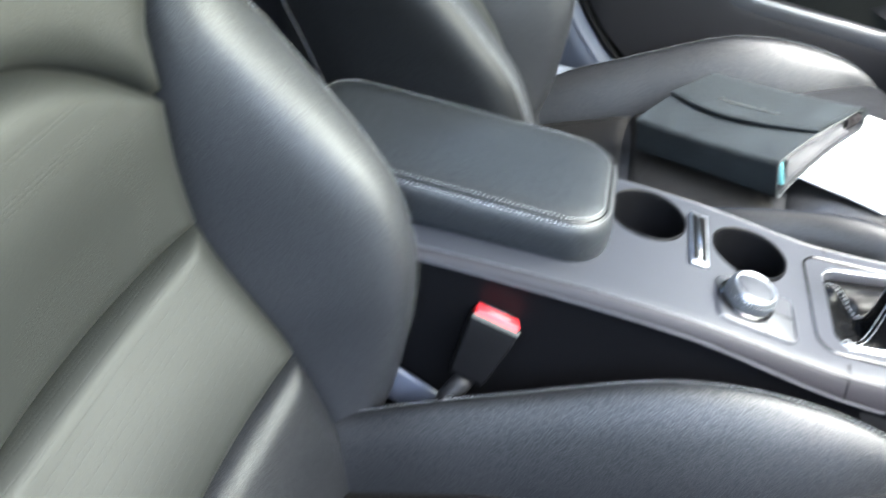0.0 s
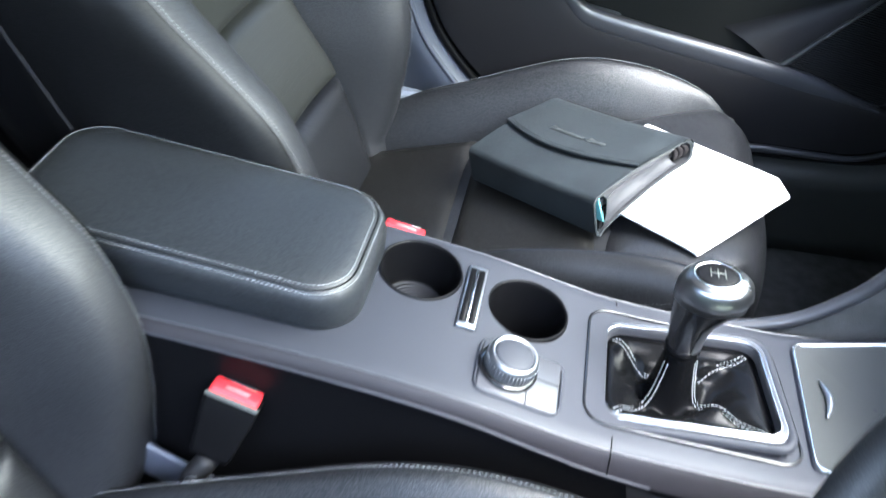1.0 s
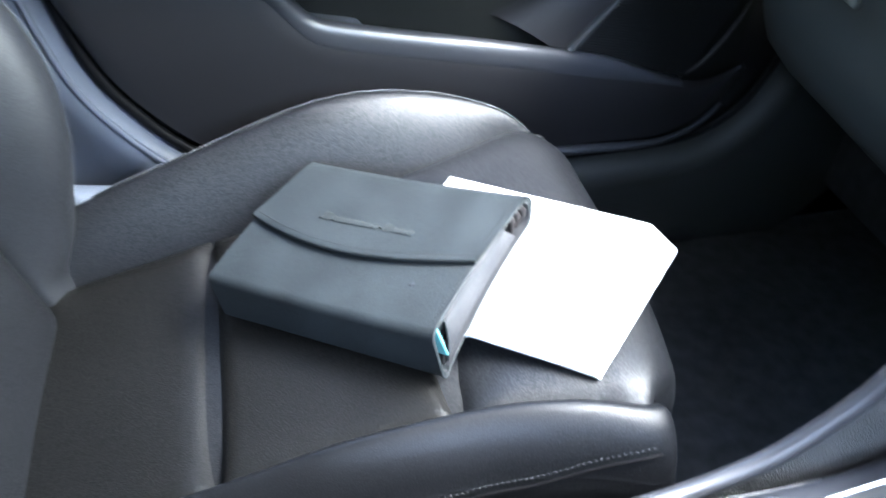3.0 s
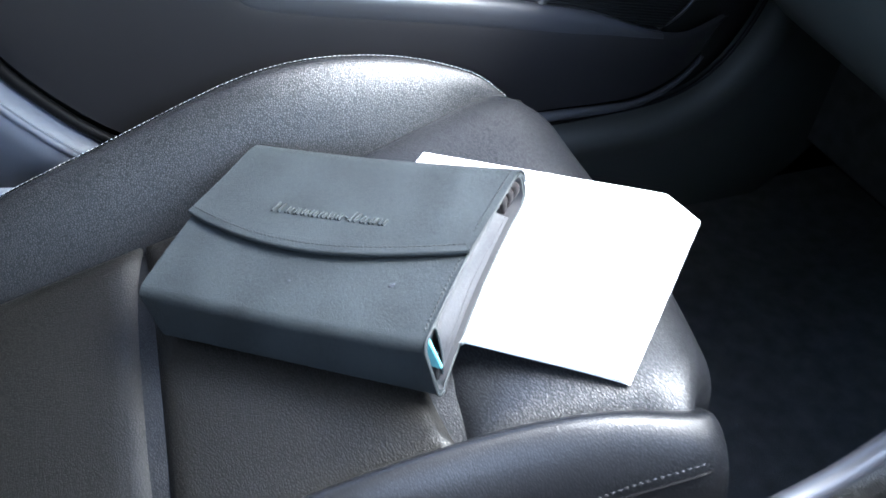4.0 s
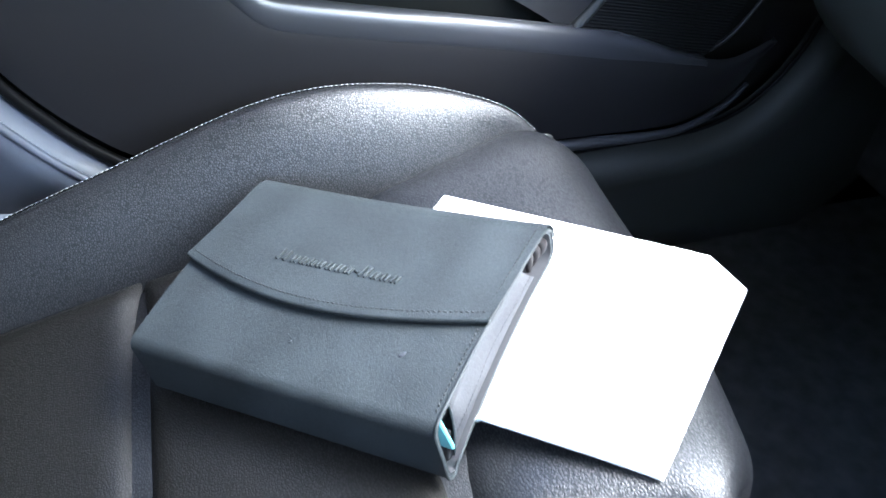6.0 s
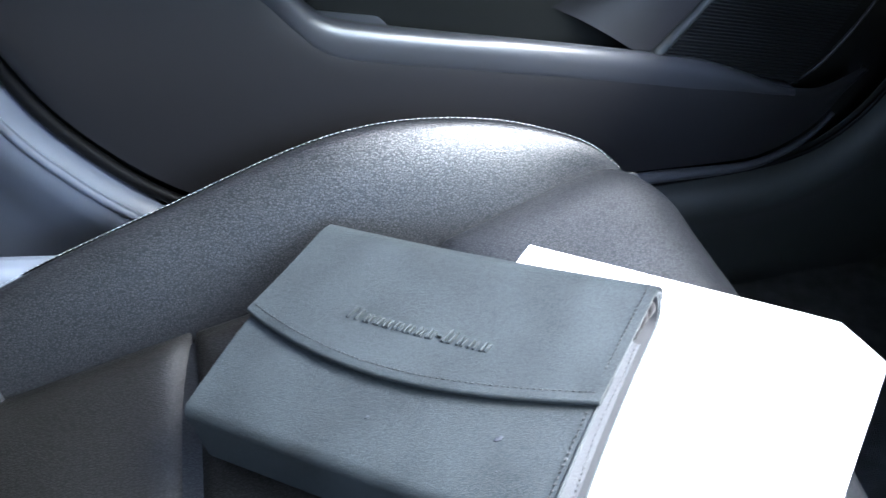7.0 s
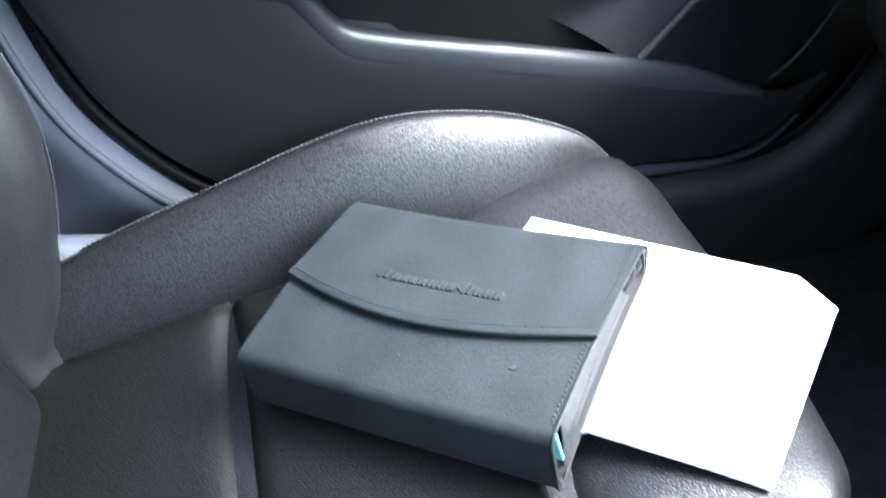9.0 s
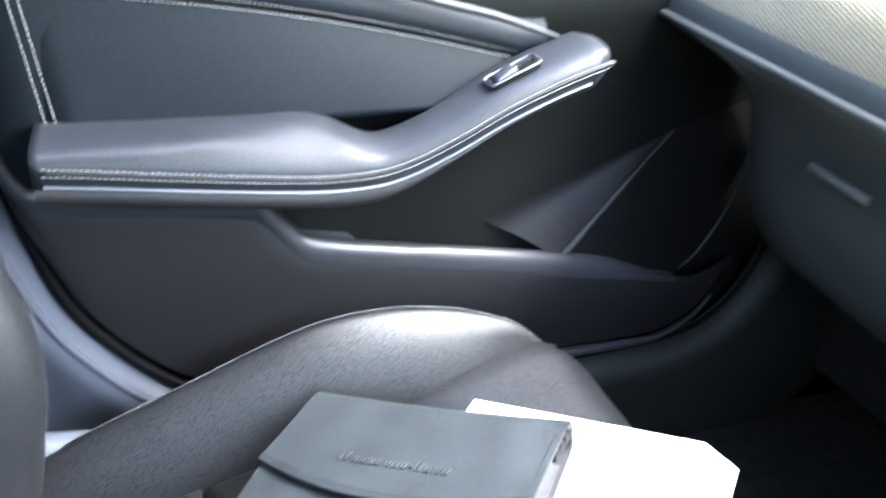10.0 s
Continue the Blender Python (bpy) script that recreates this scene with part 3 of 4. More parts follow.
def build_console():
    con = thing("centre_console", "grey-black plastic centre console between the front seats", "car console", (0, 0, 0))
    rows = []
    for i in range(50):
        x = -0.60 + 0.96 * i / 49
        z = top_z(x)
        sec = []
        for s in (-1, 1):
            d = edge_drop(x) / 0.033
            e = [(0.118, 0.02), (0.112, 0.20), (0.104, z - 0.022 - 0.033 * d), (0.103, z - 0.003 - 0.033 * d), (0.1062, z - 0.033 * d), (0.1058, z - 0.029 * d), (0.1005, z - 0.011 * d), (0.0960, z - 0.004 * d), (0.0905, z - 0.001 * d), (0.082, z)]
            e = e if s < 0 else e[::-1]
            sec += [(x, s * y, zz) for y, zz in e]
        rows.append(sec)
    bm = surf(rows, close_v=True, cap=True)
    # walls below the edge get a near-black that stands in for their shade
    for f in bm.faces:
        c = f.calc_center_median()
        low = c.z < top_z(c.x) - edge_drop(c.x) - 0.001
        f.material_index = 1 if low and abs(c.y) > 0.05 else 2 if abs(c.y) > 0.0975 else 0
    body = part("console_body", bm, [M_CONSOLE, M_SHADED, M_FLANK], con)
    cutters = []
    for cx, cy, r in ((-0.185, 0.044, 0.0395), (-0.077, 0.036, 0.0385)):
        cutters.append(link_mesh("cutter", disc_loft([(r * 0.95, -0.120), (r * 1.02, -0.03), (r * 1.045, 0.0), (r * 1.05, 0.06)], 40, pose(cx, cy, top_z(cx), 0, 9, 0)), M_DARK))
    well = rounded_loop(0.004, 0.146, -0.057, 0.057, 0.014, 5, 0.012)
    cutters.append(link_mesh("cutter", surf([[(x, y, z) for x, y in well] for z in (0.365, 0.46)], close_v=True, cap=True), M_DARK))
    for c in cutters:
        for p in c.data.polygons:
            p.use_smooth = False
    cut(body, cutters)
    body.data.set_sharp_from_angle(angle=radians(35))
    for cx, cy, r in ((-0.185, 0.044, 0.0395), (-0.077, 0.036, 0.0385)):
        deep = 0.050 if cx < -0.15 else 0.085
        prof = [(r * 0.84, -deep), (r * 0.87, 0.002 - deep), (r * 0.90, 0.011 - deep), (r * 0.94, -0.02), (r * 0.975, -0.004), (r * 0.99, -0.0005), (r * 1.02, 0.0022), (r * 1.06, 0.0018), (r * 1.08, -0.003)]
        rows = [[(q * math.cos(k * math.tau / 48), q * math.sin(k * math.tau / 48), z) for k in range(48)] for q, z in prof]
        bm = surf(rows, close_v=True)
        bm.faces.new([v for v in bm.verts][:48])
        bmesh.ops.transform(bm, matrix=pose(cx, cy, top_z(cx), 0, 9, 0), verts=bm.verts)
        cup = part("cup_holder", bm, M_SHADED, con, "black round cup holder")
        part("cup_mat", disc_loft([(r * 0.80, 0.0002 - deep), (r * 0.80, 0.0014 - deep), (r * 0.78, 0.002 - deep), (0.001, 0.002 - deep)], 40, pose(cx, cy, top_z(cx), 0, 9, 0)), M_DARK, cup)
        for k in range(7):
            ring = [(0.003 + 0.0044 * k, a * math.tau / 40) for a in range(41)]
            m = pose(cx, cy, top_z(cx), 0, 9, 0)
            part("mat_rib", tube([m @ Vector((q * math.cos(w), q * math.sin(w), 0.002 - deep)) for q, w in ring], 0.0011, 5, False), M_CONSOLE, cup)
    # coin slot between the cups
    ang = math.degrees(math.atan2(top_z(-0.10) - top_z(-0.16), 0.06))
    m = pose(-0.131, 0.026, top_z(-0.131) + 0.001, 0, -ang, 0)
    slot = part("coin_slot", rbox((0.0195, 0.086, 0.006), 0.002, 2, m), M_SATIN, con, "silver framed slot between the cups")
    for dx in (-0.0044, 0.0044):
        part("slot_gap", rbox((0.0064, 0.076, 0.003), 0.001, 1, m @ pose(dx, 0, 0.0025)), M_SHADED, slot)
    part("slot_bar", rbox((0.0016, 0.074, 0.004), 0.0005, 1, m @ pose(0, 0, 0.003)), M_CHROME, slot)
    # turning knob on its plate
    kz = top_z(-0.08)
    ka = math.degrees(math.atan2(top_z(-0.04) - top_z(-0.12), 0.08))
    km = pose(-0.079, -0.051, kz, 0, -ka, 0)
    loop = rounded_loop(-0.035, 0.043, -0.030, 0.030, 0.012, 5)
    frame_bm = surf([[(x * f, y * g, z) for x, y in loop] for f, g, z in ((1.06, 1.08, -0.004), (1.06, 1.08, 0.0016), (1.0, 1.0, 0.0022), (0.99, 0.985, 0.0006))], close_v=True)
    bmesh.ops.transform(frame_bm, matrix=km, verts=frame_bm.verts)
    plate_frame = part("knob_surround", frame_bm, M_CONSOLE, con)
    part("knob_plate", rbox((0.076, 0.059, 0.005), 0.002, 2, km @ pose(0.004, 0, 0)), M_LIP, con, "smooth grey control plate")
    part("plate_joint", rbox((0.030, 0.0008, 0.001), 0, 1, km @ pose(0.027, 0.002, 0.0028)), M_DARK, con)
    part("plate_joint", rbox((0.0008, 0.030, 0.001), 0, 1, km @ pose(0.012, -0.016, 0.0028)), M_DARK, con)
    nm = km @ pose(-0.008, 0.003, 0.002)
    knob = part("rotary_knob", disc_loft([(0.0245, 0.003), (0.0240, 0.006), (0.0235, 0.015), (0.0226, 0.019), (0.0205, 0.0212), (0.0194, 0.0214), (0.0184, 0.0195)], 48, nm), M_SATIN, con, "satin silver rotary control knob")
    part("knob_base", disc_loft([(0.0275, 0), (0.0275, 0.003), (0.0265, 0.0045), (0.0240, 0.0048)], 48, nm), M_GLOSS, knob, "dark ring under the knob")
    part("knob_cap", disc_loft([(0.0182, 0.0195), (0.0172, 0.0206), (0.0150, 0.0214), (0.009, 0.0222), (0.001, 0.0225)], 40, nm), M_CONSOLE, knob, "plain grey domed cap")
    for k in range(44):
        w = k * math.tau / 44
        part("knurl", rbox((0.0010, 0.0014, 0.010), 0.0003, 1, nm @ pose(0.0237 * math.cos(w), 0.0237 * math.sin(w), 0.0105, 0, 0, math.degrees(w))), M_SATIN, knob)
    # gear lever surround
    loop = rounded_loop(0.0, 0.150, -0.060, 0.060, 0.017, 6, 0.014)
    def lift(x):
        return 0.4015 + 0.035 * x
    rings = [(1.025, 1.03, -0.002), (1.025, 1.03, 0.0035), (1.012, 1.015, 0.006), (0.985, 0.98, 0.0072), (0.955, 0.942, 0.006), (0.935, 0.915, 0.001), (0.930, 0.908, -0.004)]
    cx = 0.078
    def ring(f, g, dz):
        return [(cx + (x - cx) * f, y * g, lift(x) + dz) for x, y in loop]
    part("gear_bezel", surf([ring(*r) for r in rings], close_v=True), M_LIP, con, "satin grey frame round the gear lever")
    for f, g, dz in ((0.958, 0.945, 0.0062), (1.016, 1.02, 0.0052)):
        o = ring(f, g, dz)
        part("bezel_edge", tube(o + o[:1], 0.0008, 6, False), M_CHROME, con, "bright edge of the frame")
    part("bezel_surround", surf([ring(1.12, 1.15, -0.002), ring(1.11, 1.14, 0.004), ring(1.07, 1.08, 0.0055), ring(1.035, 1.042, 0.002), ring(1.01, 1.01, 0.001)], close_v=True), M_CONSOLE, con)
    part("bezel_well", surf([ring(0.934, 0.912, -0.002), ring(0.93, 0.906, -0.010), ring(0.92, 0.89, -0.013)], close_v=True), M_GLOSS, con)
    for f, g in ((1.19, 1.21),):
        o = ring(f, g, 0)
        part("surround_groove", tube([(x, y, max(top_z(x), z - 0.012) + 0.0004) for x, y, z in o + o[:1]], 0.0016, 6, False), M_GLOSS, con)
    # leather boot of the lever: sags inside its frame, then rises in pleats to the collar
    rows = []
    top = Vector((0.066, 0.0, 0.449))
    rim_pts = [Vector(p) for p in ring(0.93, 0.90, -0.008)]
    sink = curve1([(0.0, 0.0), (0.12, 0.002), (0.3, -0.002), (0.5, -0.012), (0.62, -0.014), (0.72, -0.006), (0.82, 0.012), (0.92, 0.032), (1.0, 0.049)])
    draw = curve1([(0.0, 0.0), (0.12, 0.10), (0.3, 0.34), (0.5, 0.63), (0.62, 0.77), (0.72, 0.865), (0.82, 0.93), (0.92, 0.975), (1.0, 1.0)])
    n_rim = 96
    for i in range(34):
        t = i / 33
        row = []
        for k in range(n_rim):
            f = k / n_rim * len(loop)
            base = rim_pts[int(f) % len(loop)].lerp(rim_pts[(int(f) + 1) % len(loop)], f - int(f))
            w = math.atan2(base.y, base.x - top.x)
            neck = 0.0150 * (1 + 0.10 * math.sin(7 * w) * math.sin(math.pi * min(1.0, t)))
            tip = Vector((top.x + neck * math.cos(w), top.y + neck * math.sin(w), 0))
            q = base.lerp(tip, draw(t))
            q.z = base.z + sink(t)
            fold = math.sin(math.pi * t) ** 1.5
            q.z += fold * (0.0045 * math.sin(5.0 * w + 9 * t) + 0.0032 * math.sin(9 * w - 13 * t + 1.0))
            for wa, ta, amp in ((-2.55, 0.50, 0.011), (-0.75, 0.48, 0.012), (0.9, 0.45, 0.008), (2.4, 0.48, 0.007)):
                dw = (w - wa + math.pi) % math.tau - math.pi
                q.z += amp * math.exp(-(dw / 0.30) ** 2 - ((t - ta) / 0.13) ** 2)
            row.append(q)
        rows.append(row)
    boot = part("gear_boot", surf(rows, close_v=True), M_GAITER, con, "black leather gear lever boot")
    for sx, sy in ((1, 1), (1, -1), (-1, 1), (-1, -1)):
        k = max(range(n_rim), key=lambda c: sx * (rows[0][c].x - 0.075) + sy * rows[0][c].y)
        mid = [rows[i][k] for i in range(2, 33)]
        for dk in (-1, 1):
            line = []
            for i, p in enumerate(mid):
                run = mid[min(i + 1, len(mid) - 1)] - mid[max(i - 1, 0)]
                side = Vector((-run.y, run.x, 0)).normalized()
                line.append(p + side * 0.0022 * dk + Vector((0, 0, 0.0014)))
            part("stitching", stitches(line, 0.0042, 0.64, 0.00058), M_THREAD, boot, "pale seam thread")
    part("boot_collar", disc_loft([(0.0150, 0.444), (0.0162, 0.446), (0.0162, 0.452), (0.0145, 0.454)], 32, pose(0.066, 0, 0)), M_GAITER, con)
    # gear lever
    lever = []
    for x, y, z, r, ry in ((0.066, 0, 0.440, 0.0145, 0.0145), (0.066, 0, 0.450, 0.0150, 0.0150), (0.066, 0.0, 0.453, 0.0150, 0.0145), (0.066, 0.0, 0.468, 0.0165, 0.0150), (0.067, 0.0, 0.484, 0.0195, 0.0170),
                           (0.071, 0.0, 0.498, 0.0245, 0.0205), (0.075, 0.0, 0.510, 0.0305, 0.0250), (0.077, 0.0, 0.521, 0.0325, 0.0265), (0.077, 0.0, 0.530, 0.0300, 0.0250), (0.076, 0.0, 0.536, 0.0235, 0.0205)):
        lever.append([(x + r * math.cos(k * math.tau / 32), y + ry * math.sin(k * math.tau / 32), z) for k in range(32)])
    part("gear_knob", surf(lever[6:], close_v=True, cap=True), M_KNOB, con, "dark silver gear lever knob")
    part("lever_neck", surf(lever[:7], close_v=True), M_GLOSS, con, "gloss black lever neck")
    spine = [[Vector((0.071, 0, p[2])) + (Vector(p) - Vector((0.071, 0, p[2]))) * 1.05 for p in row[26:32] + row[:2]] for row in lever[2:7]]
    part("lever_spine", surf(spine), M_SATIN, con, "silver strip on the lever")
    bm = disc_loft([(0.0180, -0.004), (0.0180, 0.0), (0.0155, 0.0010), (0.001, 0.0012)], 32, pose(0.075, 0, 0.537), 0.85)
    cap = part("shift_cap", bm, M_SHADED, con, "gloss black shift pattern cap")
    part("cap_ring", tube([(0.075 + 0.0190 * math.cos(k * math.tau / 32), 0.0162 * math.sin(k * math.tau / 32), 0.5360) for k in range(33)], 0.0012, 8, False), M_CHROME, cap)
    for dx in (-0.006, 0.0, 0.006):
        part("pattern_bar", rbox((0.0008, 0.011, 0.0006), 0, 1, pose(0.075 + dx, 0, 0.5386)), M_DASH, cap)
    part("pattern_bar", rbox((0.013, 0.0008, 0.0006), 0, 1, pose(0.075, 0, 0.5387)), M_DASH, cap)
    # covered tray ahead of the lever
    loop = rounded_loop(0.186, 0.305, -0.076, 0.078, 0.010, 5, 0.016)
    def tr(f, dz):
        return [(0.248 + (x - 0.248) * f, y * f, top_z(x) + 0.002 + dz) for x, y in loop]
    part("tray_frame", surf([tr(1.0, -0.002), tr(1.0, 0.003), tr(0.975, 0.004), tr(0.965, 0.0)], close_v=True), M_CHROME, con, "thin chrome frame of the tray cover")
    rows = [[(0.248 + (x - 0.248) * f * 0.965, y * f * 0.965, top_z(0.248 + (x - 0.248) * f) + 0.002) for x, y in loop] for f in (1, 0.75, 0.5, 0.25, 0.02)]
    part("tray_cover", surf(rows, close_v=True, cap=False), M_KICK, con, "satin grey roller cover")
    grip = [(0.205 + 0.006 * math.sin(math.pi * t), 0.030 - 0.045 * t, top_z(0.205) + 0.005) for t in [i / 16 for i in range(17)]]
    part("tray_grip", tube(grip, [0.0006 + 0.0028 * math.sin(math.pi * i / 16) for i in range(17)], 8), M_SATIN, con, "slim silver grip of the cover")
    # side beads that rise to the dashboard
    for s in (-1, 1):
        pts = crom([(0.03, s * 0.106, 0.374), (0.08, s * 0.112, 0.371), (0.135, s * 0.117, 0.374), (0.195, s * 0.120, 0.394), (0.238, s * 0.122, 0.430), (0.264, s * 0.124, 0.464), (0.30, s * 0.130, 0.53), (0.34, s * 0.14, 0.62)], 36)
        if s > 0:
            part("side_bead", tube(pts, 0.0075, 10), M_LIP, con)
        rows = [[p, (p[0] + 0.01, s * 0.112, p[2] - 0.04), (p[0] + 0.03, s * 0.112, 0.2), (p[0] + 0.04, s * 0.114, 0.02)] for p in pts]
        part("side_wing", surf(rows), M_CARPET if s > 0 else M_DARK, con)
    for s in (-1, 1):
        part("edge_bead", tube([(x, s * 0.1062, top_z(x) - edge_drop(x) + 0.0015) for x in [-0.58 + 0.63 * i / 40 for i in range(41)]], 0.0014, 6), M_CONSOLE, con)
        part("flank_line", tube([(x, s * 0.0963, top_z(x) - 0.12 * edge_drop(x)) for x in [-0.58 + 0.80 * i / 50 for i in range(51)]], 0.0009, 6), M_LIP, con, "thin bright edge along the console top")
    for s in (-1, 1):
        x = 0.012
        pts = [(x, s * y, top_z(x) - dz) for y, dz in ((0.084, -0.0004), (0.0905, 0.0005), (0.0960, 0.0030), (0.1008, 0.0090), (0.1062, 0.024), (0.1068, 0.027))]
        part("panel_joint", tube(pts, 0.0007, 5), M_SHADED, con)
    return settle(con)


console = build_console()


# ---- armrest lid on the console ----
def build_armrest():
    arm = thing("armrest", "black leather armrest lid with pale double stitching", "armrest", (-0.4, 0, 0.46))
    def outline(inset):
        return rounded_loop(-0.548 + inset, -0.222 - inset, -0.072 + inset, 0.094 - inset, 0.045 - inset * 0.6, 9)
    def lift(x):
        return 0.505 + 0.135 * (-0.225 - x)
    rows = []
    for inset, dz in ((0.012, -0.060), (0.004, -0.054), (0.001, -0.038), (0.0, -0.022), (0.0015, -0.012), (0.006, -0.005), (0.013, -0.001), (0.022, 0.001), (0.040, 0.0025), (0.055, 0.003), (0.068, 0.003)):
        rows.append([(x, y, lift(x) + dz) for x, y in outline(inset)])
    part("lid_body", surf(rows, close_v=True, cap=True), M_ARM, arm)
    for inset, dz in ((0.0105, -0.0014), (0.0042, -0.0058)):
        o = outline(inset)
        line = [(x, y, lift(x) + dz) for x, y in o + o[:1]]
        part("stitching", stitches(line, 0.0042, 0.62, 0.00042), M_THREAD, arm, "pale seam thread")
    o = outline(0.0070)
    part("seam", tube([(x, y, lift(x) - 0.0036) for x, y in o + o[:1]], 0.0008, 5, False), M_SHADED, arm)
    part("hinge_base", rbox((0.30, 0.12, 0.03), 0.008, 2, pose(-0.42, 0.006, 0.478, 0, 7, 0)), M_DARK, arm)
    return settle(arm)


build_armrest()


# ---- belt buckles ----
def build_buckle(x, y, z, tilt, lean):
    bk = thing("seat_belt_buckle", "black seat belt buckle with a red release button", "belt buckle", (x, y, z - 0.12), "belt buckles")
    m = pose(x, y, z, lean, tilt, 0)
    loop = rounded_loop(-0.025, 0.025, -0.013, 0.013, 0.005, 4)
    rows = [[m @ Vector((a * f, b * g, h)) for a, b in loop] for f, g, h in ((0.86, 0.80, -0.003), (0.96, 0.95, -0.002), (1.0, 1.0, -0.005), (0.98, 1.0, -0.018), (0.86, 0.92, -0.040), (0.76, 0.84, -0.062), (0.70, 0.78, -0.066), (0.5, 0.5, -0.068))]
    part("housing", surf(rows, close_v=True, cap=True), M_SHADED, bk)
    part("release_button", rbox((0.045, 0.021, 0.012), 0.003, 3, m @ pose(0, -0.0005, -0.001)), M_RED, bk, "red push button")
    part("button_rim", rbox((0.049, 0.0032, 0.004), 0.001, 2, m @ pose(0, -0.0125, -0.001)), M_DASH, bk)
    part("button_mark", rbox((0.022, 0.0030, 0.0012), 0.0004, 1, m @ pose(0.001, -0.0035, 0.0052)), M_PINK, bk, "worn white mark")
    part("tongue_slot", rbox((0.034, 0.003, 0.004), 0.0008, 1, m @ pose(0, 0.0085, 0.0042)), M_GLOSS, bk)
    part("stalk", tube(crom([tuple(m @ Vector((0, 0, -0.07))), tuple(m @ Vector((-0.005, 0, -0.11))), (x - 0.03, y, z - 0.19)], 10), 0.011, 10), M_DARK, bk)
    part("stalk_bolt", disc_loft([(0.009, -0.012), (0.009, 0.010), (0.004, 0.013)], 12, m @ pose(-0.004, -0.012, -0.095, 90, 0, 0)), M_SATIN, bk)
    return settle(bk)


build_buckle(-0.316, -0.116, 0.418, 20, -22)
build_buckle(-0.222, 0.134, 0.425, 14, -22)


# ---- document wallet and paper on the passenger seat ----
U = Vector((0.731, -0.649, 0.215)).normalized()
V = Vector((-0.636, -0.768, -0.09))
V = (V - U * V.dot(U)).normalized()
N = V.cross(U).normalized()
V = V - U * 0.055
WALLET = Matrix(((U.x, V.x, N.x, -0.078), (U.y, V.y, N.y, 0.554), (U.z, V.z, N.z, 0.381), (0, 0, 0, 1)))


def build_wallet():
    wal = thing("document_wallet", "dark grey leather document wallet with a flap lying on the seat", "wallet", tuple(WALLET @ Vector((0.12, 0.08, -0.06))))
    L, D, T = 0.241, 0.175, 0.066
    def wrap(r):
        """Outline of the cover across the wallet: back top, over the front, along the bottom."""
        pts = []
        for cy, cz, a0, a1 in ((D - r, -r, 90, 0), (D - r, -T + r, 0, -90), (0.012, -0.030 + 0.011, 270, 180), (0.012, -0.012, 180, 90)):
            rr = r if cy > 0.05 else 0.011
            for k in range(8):
                w = radians(a0 + (a1 - a0) * k / 7)
                pts.append((cy + rr * math.cos(w), cz + rr * math.sin(w)))
        mid = [(D - 0.012 - (D - 0.030) * k / 12, -0.030 - (T - 0.030) * ((D - 0.012 - (D - 0.030) * k / 12) / D) ** 2.0) for k in range(13)]
        return pts[:16] + mid + pts[16:]
    def drop(y, z):
        return 0.011 * max(0.0, (y - 0.09) / 0.08) ** 1.4 if z > -0.5 * (0.030 + (T - 0.030) * (y / D) ** 2.0) else 0.0
    o = wrap(0.0075)
    extra = [(D - 0.006 - (D - 0.018) * k / 14, 0.0) for k in range(14, 0, -1)]
    o = o + extra
    def shell(t):
        rows = []
        for i in range(25):
            x = L * i / 24
            sag = 0.003 * math.sin(math.pi * i / 24)
            rows.append([WALLET @ Vector((x, y + (0.5 * D - y) * t, z - (z + 0.017 + 0.016 * y / D) * t * 2.2 - sag * (1 if z > -0.015 else 0) - drop(y, z))) for y, z in o])
        return rows
    outer, inner = shell(0.0), shell(0.035)
    bm = surf(outer, close_v=True)
    bmi = surf(inner, close_v=True)
    cover = part("cover", bm, M_WALLET, wal)
    part("lining", bmi, M_LINING, wal, "pale inner lining")
    for e in (0, -1):
        part("cover_edge", surf([outer[e], inner[e]], close_v=True), M_WALLET, wal)
        if e < 0:
            part("edge_piping", tube([p for p in outer[e]] + [outer[e][0]], 0.0012, 6, False), M_WALLET, wal)
    # flap over the back part of the top, with a curved front edge
    def flap_edge(s):
        return 0.0985 + 0.022 * math.sin(math.pi * s) ** 0.9 * (1 - 0.25 * s)
    rows = []
    for i in range(41):
        s = i / 40
        x = -0.0015 + (L + 0.003) * s
        e = flap_edge(s)
        sag = 0.003 * math.sin(math.pi * s)
        col = [(-0.0014, -0.016), (-0.0006, -0.006), (0.004, 0.0006), (0.012, 0.0030)] + [(0.012 + (e - 0.012) * k / 10, 0.0036 + 0.0016 * (k / 10) ** 2 - 0.0006 * math.sin(k / 10 * 3.14)) for k in range(1, 11)] + [(e + 0.0014, 0.0044), (e + 0.0016, 0.0022), (e + 0.0004, 0.0004), (e - 0.02, 0.0003)]
        rows.append([WALLET @ Vector((x, y, z - sag)) for y, z in col])
    flap = part("flap", surf(rows), M_WALLET, wal, "leather flap with a curved edge")
    line = [WALLET @ Vector((L * s, flap_edge(s) - 0.005, 0.0053 - 0.003 * math.sin(math.pi * s))) for s in [0.01 + 0.98 * i / 60 for i in range(61)]]
    part("stitching", stitches(line, 0.0036, 0.60, 0.0006), M_RUBBER, flap)
    line = [WALLET @ Vector((L - 0.004, y, 0.0038)) for y in (0.006, 0.05, 0.096)]
    part("stitching", stitches(line, 0.0036, 0.60, 0.0006), M_RUBBER, flap)
    line = [WALLET @ Vector((L - 0.004, y, 0.0006 - drop(y, 0.0))) for y in [0.104 + 0.062 * i / 12 for i in range(13)]]
    part("stitching", stitches(line, 0.0036, 0.60, 0.0006), M_RUBBER, cover)
    # end panel between the two edges of the cover, cut away round at its front, folded at its back
    rows = []
